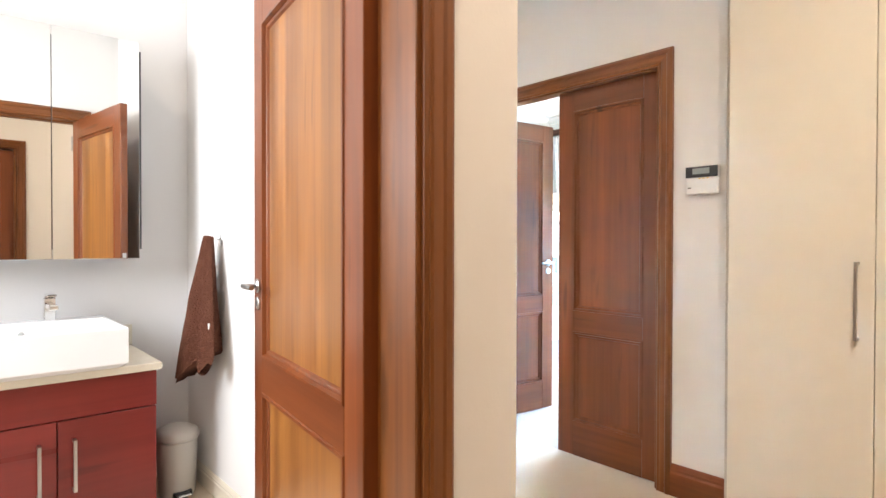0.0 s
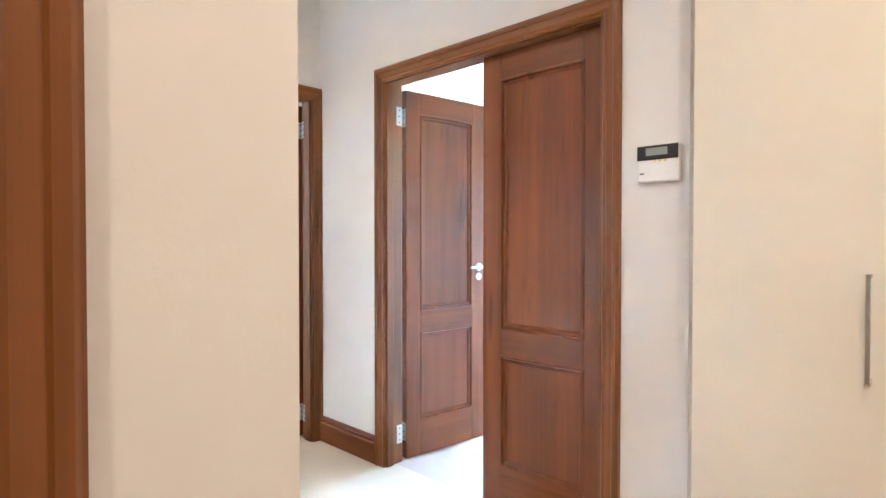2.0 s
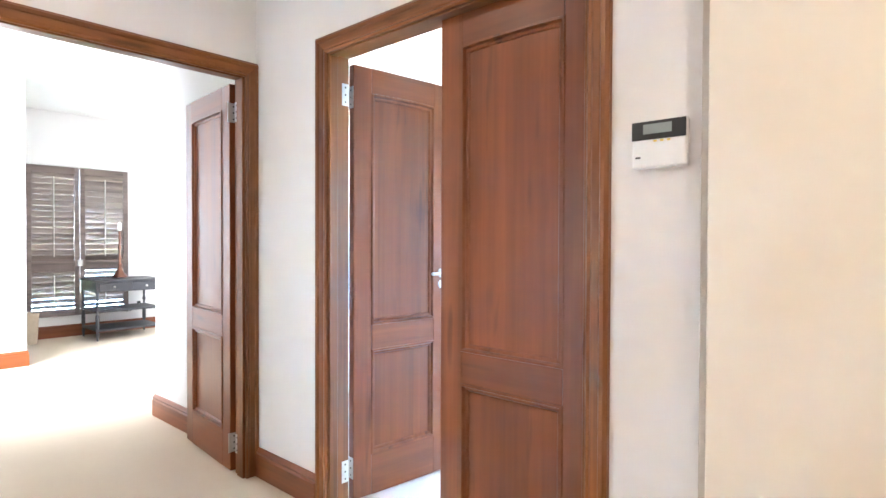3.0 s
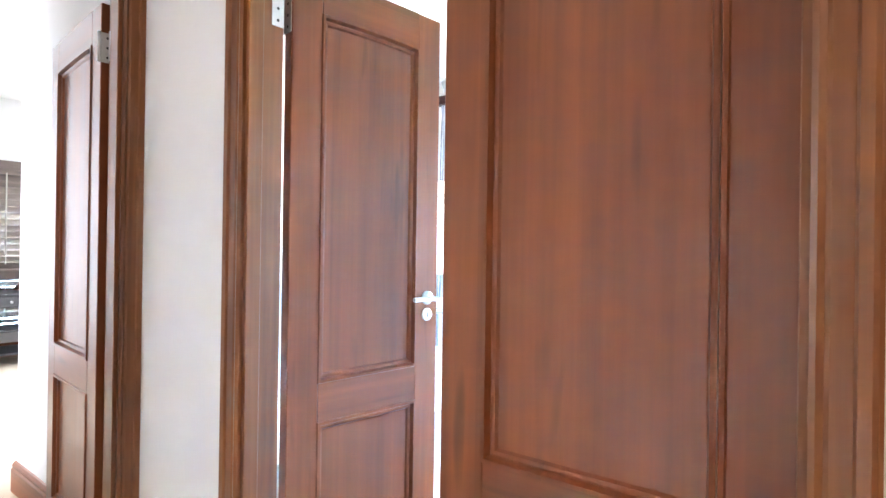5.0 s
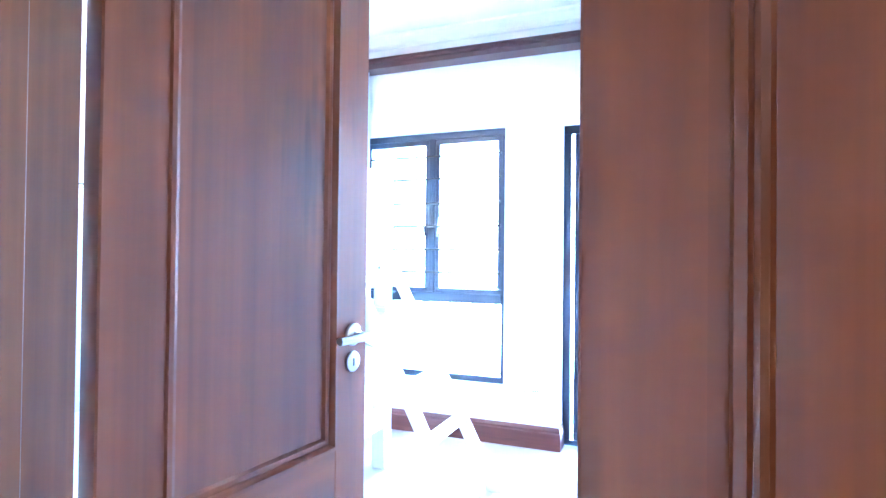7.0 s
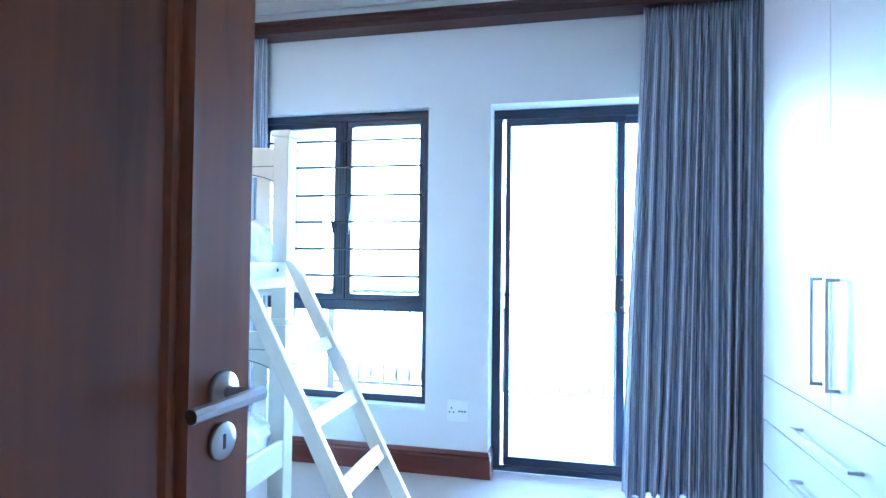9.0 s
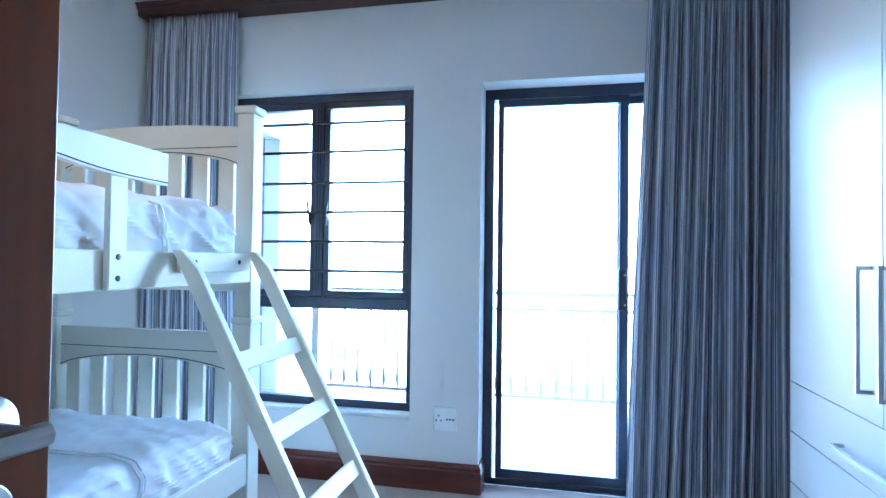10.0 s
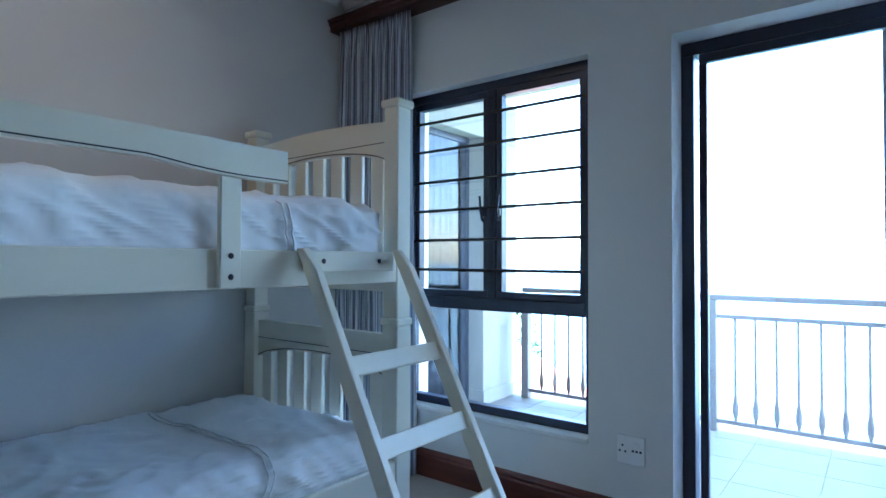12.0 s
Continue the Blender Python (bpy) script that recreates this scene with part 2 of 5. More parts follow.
RAIL = mottled("rail_paint", (0.15, 0.12, 0.105), (0.11, 0.09, 0.08), 0.4, 8, 90, 0.05, 0.0005)
SEA = mottled("sea_water", (0.05, 0.12, 0.16), (0.07, 0.15, 0.18), 0.25, 0.02, 0.5, 0.3, 0.3)
ROOF = mottled("orange_roof_tile", (0.45, 0.16, 0.08), (0.36, 0.13, 0.07), 0.8, 2, 20, 0.2, 0.02)
LEAF = mottled("leaf_green", (0.05, 0.10, 0.03), (0.09, 0.14, 0.04), 0.7, 3, 20, 0.1, 0.01)
BARK = mottled("bark", (0.10, 0.07, 0.05), (0.06, 0.045, 0.03), 0.9, 6, 40, 0.4, 0.01)
GLASS = glass("window_glass", (0.96, 0.98, 0.98))
DUSTY_GLASS = glass("salt_filmed_glass", (0.95, 0.97, 0.97), 0.04)
GROUT = material("grout", (0.40, 0.37, 0.33), 0.9)


def striped():
    """Curtain cloth: fine navy, grey and white stripes along the drop."""
    m = material("striped_cloth", (0.3, 0.33, 0.42), 0.9, 0, 0.15)
    b = m.node_tree.nodes["Principled BSDF"]
    uv = m.node_tree.nodes.new("ShaderNodeUVMap")
    uv.uv_map = "cloth"
    sep = m.node_tree.nodes.new("ShaderNodeSeparateXYZ")
    wire(m, uv.outputs[0], sep.inputs[0])
    mod = m.node_tree.nodes.new("ShaderNodeMath")
    mod.operation = "MODULO"
    wire(m, sep.outputs[0], mod.inputs[0])
    mod.inputs[1].default_value = 0.074
    div = m.node_tree.nodes.new("ShaderNodeMath")
    div.operation = "DIVIDE"
    wire(m, mod.outputs[0], div.inputs[0])
    div.inputs[1].default_value = 0.074
    ramp = m.node_tree.nodes.new("ShaderNodeValToRGB")
    r = ramp.color_ramp
    r.interpolation = "CONSTANT"
    bands = [(0.0, 2), (0.10, 1), (0.16, 0), (0.21, 1), (0.27, 2), (0.42, 0), (0.50, 1), (0.555, 0), (0.63, 2), (0.76, 1), (0.81, 2), (0.90, 0)]
    tones = [(0.20, 0.22, 0.30, 1), (0.70, 0.71, 0.74, 1), (0.40, 0.42, 0.48, 1)]
    for n, (at, tone) in enumerate(bands):
        e = r.elements[n] if n < 2 else r.elements.new(at)
        e.position, e.color = at, tones[tone]
    wire(m, div.outputs[0], ramp.inputs[0])
    wire(m, ramp.outputs[0], b.inputs["Base Color"])
    weave = node(m, "ShaderNodeTexNoise", Scale=700.0, Detail=2.0)
    wire(m, scaled(m, (1, 1, 1)), weave.inputs["Vector"])
    bump(m, weave.outputs[0], 0.2, 0.001)
    lit = m.node_tree.nodes.new("ShaderNodeBsdfTranslucent")
    wire(m, ramp.outputs[0], lit.inputs[0])
    thin = m.node_tree.nodes.new("ShaderNodeMixShader")
    thin.inputs[0].default_value = 0.09
    wire(m, b.outputs[0], thin.inputs[1])
    wire(m, lit.outputs[0], thin.inputs[2])
    wire(m, thin.outputs[0], m.node_tree.nodes["Material Output"].inputs[0])
    return m


CLOTH = striped()


# ---- building helpers ----
def add_box(bm, x0, x1, y0, y1, z0, z1):
    vs = [bm.verts.new(c) for c in ((x0, y0, z0), (x1, y0, z0), (x1, y1, z0), (x0, y1, z0), (x0, y0, z1), (x1, y0, z1), (x1, y1, z1), (x0, y1, z1))]
    for f in ((3, 2, 1, 0), (4, 5, 6, 7), (0, 1, 5, 4), (1, 2, 6, 5), (2, 3, 7, 6), (3, 0, 4, 7)):
        bm.faces.new([vs[i] for i in f])


def box(x0, x1, y0, y1, z0, z1, bevel=0.0, segments=1):
    bm = bmesh.new()
    add_box(bm, *sorted((x0, x1)), *sorted((y0, y1)), *sorted((z0, z1)))
    if bevel:
        bmesh.ops.bevel(bm, geom=bm.edges[:], offset=bevel, segments=segments, affect="EDGES", profile=0.5)
    return bm


def spun(profile, steps=24, m=None):
    """A turned shape from (radius, height) pairs."""
    bm = bmesh.new()
    rings = []
    for r, h in profile:
        rings.append([bm.verts.new((r * math.cos(2 * math.pi * k / steps), r * math.sin(2 * math.pi * k / steps), h)) for k in range(steps)])
    for a, b in zip(rings, rings[1:]):
        for k in range(steps):
            bm.faces.new((a[k], a[(k + 1) % steps], b[(k + 1) % steps], b[k]))
    bm.faces.new(rings[0][::-1])
    bm.faces.new(rings[-1])
    if m:
        bm.transform(m)
    return bm


def tube(points, radius, steps=10):
    """A round bar along points."""
    bm = bmesh.new()
    pts = [Vector(p) for p in points]
    rings = []
    for n, p in enumerate(pts):
        d = (pts[min(n + 1, len(pts) - 1)] - pts[max(n - 1, 0)]).normalized()
        u = d.cross(Vector((0.31, 0.17, 0.93))).normalized()
        v = d.cross(u)
        rings.append([bm.verts.new(p + radius * (math.cos(2 * math.pi * k / steps) * u + math.sin(2 * math.pi * k / steps) * v)) for k in range(steps)])
    for a, b in zip(rings, rings[1:]):
        for k in range(steps):
            bm.faces.new((a[k], a[(k + 1) % steps], b[(k + 1) % steps], b[k]))
    bm.faces.new(rings[0][::-1])
    bm.faces.new(rings[-1])
    bmesh.ops.recalc_face_normals(bm, faces=bm.faces[:])
    return bm


def prism(outline, depth, plane="xz"):
    """An outline in (u, w), thickened: in x-z it runs from y=0 to y=depth, in y-z from x=0."""
    bm = bmesh.new()
    place = (lambda u, w, d: (u, d, w)) if plane == "xz" else (lambda u, w, d: (d, u, w)) if plane == "yz" else (lambda u, w, d: (u, w, d))
    a = [bm.verts.new(place(u, w, 0)) for u, w in outline]
    b = [bm.verts.new(place(u, w, depth)) for u, w in outline]
    n = len(outline)
    bm.faces.new(a)
    bm.faces.new(b[::-1])
    for k in range(n):
        bm.faces.new((a[k], b[k], b[(k + 1) % n], a[(k + 1) % n]))
    bmesh.ops.recalc_face_normals(bm, faces=bm.faces[:])
    return bm


def smooth(ob):
    for p in ob.data.polygons:
        p.use_smooth = True
    return ob


def part(name, bm, mat, parent=None, label="", round_=False):
    data = bpy.data.meshes.new(name)
    bm.to_mesh(data)
    bm.free()
    data.materials.append(mat)
    ob = new(name, data)
    if parent:
        ob.parent = parent
    if round_:
        smooth(ob)
    return tagged(ob, label) if label else ob


def thing(name, m, label, category, group="", kind=""):
    ob = new(name)
    ob.empty_display_size = 0.1
    ob.matrix_world = m
    return tagged(ob, label, category, group, kind)


def solid(name, bm, mat, label, category, kind="structure"):
    return tagged(part(name, bm, mat), label, category, kind=kind)


def wall(name, axis, a, b, u0, u1, z1, holes, mat, label, z0=0.0):
    """A wall between the planes a and b of one axis, from u0 to u1 along the other, with holes (u0, u1, z0, z1)."""
    bm = bmesh.new()

    def slab(p, q, r, s):
        if q - p > 1e-4 and s - r > 1e-4:
            add_box(bm, *((a, b, p, q) if axis == "x" else (p, q, a, b)), r, s)
    at = u0
    for p, q, r, s in sorted(holes):
        slab(at, p, z0, z1)
        slab(p, q, z0, r)
        slab(p, q, s, z1)
        at = q
    slab(at, u1, z0, z1)
    return solid(name, bm, mat, label, "wall")


def skirting(name, path, height, mat, label="varnished red-brown wooden baseboard with a moulded top edge"):
    """A moulded board along a list of (x, y), standing out to the left of the way it runs."""
    prof = [(0, 0), (0.018, 0), (0.018, height * 0.72), (0.013, height * 0.78), (0.015, height * 0.86), (0.007, height * 0.97), (0.0, height)]
    bm = bmesh.new()
    pts = [Vector((x, y, 0)) for x, y in path]
    rows = []
    for n, p in enumerate(pts):
        d0 = (p - pts[n - 1]).normalized() if n else (pts[1] - p).normalized()
        d1 = (pts[n + 1] - p).normalized() if n + 1 < len(pts) else d0
        l0, l1 = Vector((-d0.y, d0.x, 0)), Vector((-d1.y, d1.x, 0))
        s = (l0 + l1) / (1 + l0.dot(l1))
        rows.append([bm.verts.new(p + s * (o + 0.0) + Vector((0, 0, h))) for o, h in prof])
    for a, b in zip(rows, rows[1:]):
        for k in range(len(prof) - 1):
            bm.faces.new((a[k], b[k], b[k + 1], a[k + 1]))
        bm.faces.new((a[-1], b[-1], b[0], a[0]))
    bm.faces.new(rows[0])
    bm.faces.new(rows[-1][::-1])
    bmesh.ops.recalc_face_normals(bm, faces=bm.faces[:])
    return solid(name, bm, mat, label, "baseboard")


# ---- structure: floors, walls, ceilings ----
CEIL = 2.76
Y_HALL = 3.22       # hall face of the wall with the double door
Y_IN = 3.35         # its bedroom face
Y_WIN = 6.44        # inner face of the window wall
Y_OUT = 6.68
X_LEFT = -4.02      # bunk wall
X_END = -2.72       # end wall of the hall
X_END2 = -2.82
X_BATH = -0.34      # hall face of the bathroom wall
X_BATH2 = -0.48
Y_BATH = 1.624      # hall face of the bathroom's outer wall
Y_BATH2 = 1.592
solid("floor_hall", box(X_END - 0.14, 1.4, -1.4, Y_IN - 0.06, -0.12, 0.0), CARPET, "cream cut-pile carpet over the hall floor", "carpet")
solid("floor_bedroom", box(X_LEFT, -0.2, Y_IN - 0.06, Y_OUT - 0.1, -0.12, 0.0), ROOM_CARPET, "beige cut-pile carpet over the bedroom floor", "carpet")
for n, (fx, fy) in enumerate(((-4.14, 6.5), (X_END - 0.14, 3.262))):
    fx0 = -8.44 if n == 0 else -4.14
    solid("floor_second_bedroom", box(fx0, fx, 0.7, fy, -0.12, 0.0), CARPET, "cream carpet in the second bedroom", "carpet")
    solid("ceiling_second_bedroom", box(fx0, fx, 0.7, fy, CEIL + 0.04, CEIL + 0.14), CEILING, "white painted ceiling of the second bedroom", "ceiling")
solid("ceiling_hall", box(X_END - 0.14, 1.4, -1.4, Y_IN - 0.06, CEIL, CEIL + 0.1), CEILING, "flat white painted hall ceiling", "ceiling")
solid("ceiling_bedroom", box(X_LEFT, -0.2, Y_IN - 0.06, Y_OUT, CEIL + 0.02, CEIL + 0.12), CEILING, "flat white painted bedroom ceiling", "ceiling")
wall("wall_double_door", "y", Y_HALL, Y_IN, X_END2, -0.46, CEIL, [(-2.16, -0.805, 0, 2.079)], PLASTER, "cream plastered hall wall round the double door")
wall("wall_behind_cupboards", "y", Y_HALL + 0.5, Y_HALL + 0.6, -0.46, 1.4, CEIL, [], PLASTER, "cream plastered wall behind the hall cupboards")
wall("wall_cupboard_end", "x", -0.46, -0.40, Y_HALL, Y_HALL + 0.5, CEIL, [], PLASTER, "short plastered wall at the end of the cupboards")
wall("wall_hall_end", "x", X_END2, X_END, Y_BATH, Y_HALL, CEIL, [(1.80, 3.180, 0, 2.079)], PLASTER, "cream plastered wall at the end of the hall")
wall("wall_bathroom_outer", "y", Y_BATH2, Y_BATH, X_END2, X_BATH, CEIL, [], PLASTER, "cream plastered wall along the passage")
wall("wall_bathroom_door", "x", X_BATH2, X_BATH, -1.3, Y_BATH2, CEIL, [(0.44, 1.365, 0, 2.075)], PLASTER, "cream plastered wall round the bathroom door")
wall("wall_dressing_side", "x", 1.3, 1.4, -1.3, Y_HALL + 0.5, CEIL, [(0.25, 1.14, 0, 2.075)], PLASTER, "cream plastered wall facing the bathroom door")
wall("wall_dressing_back", "y", -1.4, -1.3, X_BATH2, 1.4, CEIL, [], PLASTER, "cream plastered wall at the back of the dressing passage")
solid("room_beyond_door", box(1.4, 1.45, 0.1, 1.3, 0, 2.3), PLASTER, "plain wall beyond the dressing door", "wall")
wall("wall_bathroom_mirror", "x", -2.72, -2.60, -0.6, Y_BATH2, CEIL, [], WHITE_WALL, "white plastered bathroom wall behind the basin")
# window opening added out of view, behind the bathroom's fill lamp
wall("wall_bathroom_opening", "y", -0.72, -0.6, -2.72, X_BATH2, CEIL, [(-2.05, -1.15, 1.2, 2.2)], WHITE_WALL, "white plastered bathroom wall with an added, unseen window opening")
solid("bathroom_lining", box(-2.598, X_BATH2, Y_BATH2 - 0.006, Y_BATH2 - 0.001, 0.0, CEIL), WHITE_WALL, "white painted bathroom wall with the towel", "wall")
solid("ceiling_bathroom", box(-2.6, X_BATH2, -0.6, Y_BATH2, CEIL - 0.002, CEIL + 0.1), CEILING, "flat white bathroom ceiling", "ceiling")
# unseen sheets added across both side openings to block sky light
solid("sky_stop_bathroom", box(-2.1, -1.1, -0.70, -0.69, 1.15, 2.25), CEILING, "white sheet added to keep sky light out of the unseen bathroom window", "blind")
solid("sky_stop_second_bedroom", box(-6.25, -4.15, 0.612, 0.622, 0.55, 2.25), CEILING, "white sheet added to keep sky light out of the unseen side window", "blind")
# bedroom
WX0, WX1, WZ0, WZ1 = -3.55, -2.44, 0.37, 2.085
SX0, SX1, SZ1 = -2.08, -0.62, 2.085
wall("wall_window", "y", Y_WIN, Y_OUT, X_LEFT - 0.12, -0.2, CEIL + 0.02, [(WX0, WX1, WZ0, WZ1), (SX0, SX1, 0, SZ1)], GREY_WALL, "pale grey plastered wall with a window and a sliding door")
wall("wall_bunk", "x", X_LEFT - 0.12, X_LEFT, Y_IN, Y_WIN, CEIL + 0.02, [], GREY_WALL, "pale grey plastered wall along the bunk bed")
wall("wall_wardrobe", "x", -0.3, -0.2, Y_IN, Y_WIN, CEIL + 0.02, [], GREY_WALL, "pale grey plastered wall behind the wardrobe")
wall("wall_bedroom_back", "y", Y_IN, Y_IN + 0.004, X_LEFT, -0.3, CEIL + 0.02, [(-2.16, -0.805, 0, 2.079)], GREY_WALL, "pale grey bedroom face of the double-door wall")
solid("wall_back_rest", box(X_LEFT - 0.12, X_END2, Y_IN - 0.009, Y_IN, 0, CEIL + 0.02), GREY_WALL, "plain plastered wall", "wall")
solid("wall_back_corner", box(-0.46, -0.2, Y_IN - 0.1, Y_IN, 0, CEIL + 0.02), GREY_WALL, "plain plastered wall", "wall")
# second bedroom
wall("wall_shutters", "x", -8.44, -8.30, 0.7, 6.5, CEIL + 0.04, [(3.40, 4.44, 0.30, 2.09)], WHITE_WALL, "white plastered wall with a shuttered window")
wall("wall_second_right", "y", 3.262, 3.34, -4.142, X_END2, CEIL + 0.04, [], WHITE_WALL, "white plastered wall beside the open door")
wall("wall_second_far_right", "y", 6.4, 6.5, -8.44, -4.142, CEIL + 0.04, [], WHITE_WALL, "white plastered wall of the second bedroom")
# this wall's opening is never in view; added to go with the fill lamp
wall("wall_second_opening", "y", 0.6, 0.7, -8.44, X_END2, CEIL + 0.04, [(-6.2, -4.2, 0.6, 2.2)], WHITE_WALL, "white plastered wall with a large added, unseen window opening")
wall("wall_second_door_side", "x", X_END2, X_END2 + 0.06, 0.7, Y_BATH, CEIL + 0.04, [], WHITE_WALL, "white plastered wall of the second bedroom")
wall("wall_second_recess", "x", -6.77, -6.67, 0.7, 3.035, CEIL + 0.04, [], WHITE_WALL, "white plastered wall beside the window recess")
wall("wall_second_step", "x", -4.147, -4.1415, 3.342, 6.4, CEIL + 0.04, [], WHITE_WALL, "white plastered wall of the second bedroom")


# ---- doors ----
def casing(parent, u0, u1, top, m, width=0.075):
    """Moulded architrave round an opening from u0 to u1: local x along the wall, local -y out of it."""
    prof = [(0, 0), (0, 0.010), (0.008, 0.016), (0.016, 0.012), (0.022, 0.015), (0.046, 0.016), (0.050, 0.022), (0.064, 0.024), (0.070, 0.018), (width, 0.016), (width, 0)]

    def run(rows):
        bm = bmesh.new()
        vs = [[bm.verts.new(m @ Vector(p)) for p in row] for row in rows]
        a, b = vs
        n = len(prof)
        for k in range(n):
            bm.faces.new((a[k], b[k], b[(k + 1) % n], a[(k + 1) % n]))
        bm.faces.new(a)
        bm.faces.new(b[::-1])
        bmesh.ops.recalc_face_normals(bm, faces=bm.faces[:])
        return bm
    along = abs((m.to_3x3() @ Vector((1, 0, 0))).x) > 0.5
    part("casing", run([[(u0 - w, -d, 0) for w, d in prof], [(u0 - w, -d, top + w) for w, d in prof]]), AMBER_Z, parent)
    part("casing", run([[(u1 + w, -d, 0) for w, d in prof], [(u1 + w, -d, top + w) for w, d in prof]]), AMBER_Z, parent)
    part("casing_head", run([[(u0 - w, -d, top + w) for w, d in prof], [(u1 + w, -d, top + w) for w, d in prof]]), AMBER_X if along else AMBER_Y, parent)


def door_frame(name, m, width, depth, label, stop=0.055, back=True):
    """A rebated lining with architraves: local x from 0 to width, local y from 0 (front) to depth."""
    f = thing(name, Matrix(), label, "door frame", kind="structure")
    h, k = 2.05, 0.028

    def lining(bm):
        bm.transform(m)
        return bm
    for s in (0, 1):
        side = lambda a: a if not s else width - a
        bm = box(side(-k), side(0.012), 0.0, stop, 0.0, h + k, 0.002)
        part("jamb", lining(bm), AMBER_Z, f)
        bm = box(side(-k), side(0.0), stop, depth, 0.0, h + k, 0.002)
        part("jamb", lining(bm), AMBER_Z, f)
    along = abs((m.to_3x3() @ Vector((1, 0, 0))).x) > 0.5
    part("jamb_head", lining(box(0.012, width - 0.012, 0.0, stop, h - 0.008, h + k - 0.001, 0.002)), AMBER_X if along else AMBER_Y, f)
    part("jamb_head", lining(box(0.0, width, stop, depth, h + 0.002, h + k - 0.001, 0.002)), AMBER_X if along else AMBER_Y, f)
    casing(f, -0.001, width + 0.001, h, m)
    if back:
        flip = m @ pose(width, depth, 0, 0, 0, 180)
        casing(f, -0.001, width + 0.001, h, flip)
    return f


def outline(x0, x1, z0, z1, rise, n=10):
    pts = [(x0, z0), (x1, z0), (x1, z1 - rise)]
    for k in range(1, n):
        a = k / n
        s = 4 * a * (1 - a)
        pts.append((x1 + (x0 - x1) * a, z1 - rise + rise * s ** 0.6))
    return pts + [(x0, z1 - rise)]


def ring(x0, x1, z0, z1, rise, face, out):
    """The moulding round a panel, on the face at local y = face, out = +1 or -1."""
    bm = bmesh.new()
    loops = []
    for inset, d in ((-0.004, 0.0), (-0.002, 0.0045), (0.006, 0.005), (0.009, -0.002), (0.011, -0.008), (0.015, -0.0075), (0.021, -0.009), (0.026, -0.0165)):
        loops.append([bm.verts.new((u, face + out * d, w)) for u, w in outline(x0 + inset, x1 - inset, z0 + inset, z1 - inset, rise)])
    for a, b in zip(loops, loops[1:]):
        for k in range(len(a)):
            bm.faces.new((a[k], a[(k + 1) % len(a)], b[(k + 1) % len(a)], b[k]))
    bmesh.ops.recalc_face_normals(bm, faces=bm.faces[:])
    if sum(f.normal.y * out for f in bm.faces) < 0:
        bmesh.ops.reverse_faces(bm, faces=bm.faces[:])
    return bm


def lever_set(parent, x, z, face, out, towards, keyhole=True):
    """Lever on a round rose with an escutcheon below: on local y = face."""
    h = part("handle", spun([(0.0225, 0), (0.0235, 0.001), (0.0235, 0.006), (0.0222, 0.0075), (0.012, 0.0078), (0.011, 0.010)], 28, Matrix.Translation((x, face, z)) @ pose(0, 0, 0, 90 if out < 0 else -90)), STEEL, parent, "brushed steel lever handle", True)
    part("neck", tube([(x, face + out * 0.008, z), (x, face + out * 0.030, z), (x + towards * 0.001, face + out * 0.044, z), (x + towards * 0.010, face + out * 0.050, z)], 0.0075, 12), STEEL, h, "", True)
    part("lever", tube([(x - towards * 0.011, face + out * 0.049, z), (x + towards * 0.045, face + out * 0.049, z), (x + towards * 0.102, face + out * 0.049, z)], 0.0082, 8), STEEL, h)
    if keyhole:
        part("escutcheon", spun([(0.0210, 0), (0.0218, 0.001), (0.0218, 0.005), (0.0205, 0.0062)], 28, Matrix.Translation((x, face, z - 0.058)) @ pose(0, 0, 0, 90 if out < 0 else -90)), STEEL, h, "", True)
        y0, y1 = sorted((face + out * 0.005, face + out * 0.0068))
        part("keyhole", box(x - 0.0032, x + 0.0032, y0, y1, z - 0.068, z - 0.049, 0.0012), BLACK, h)


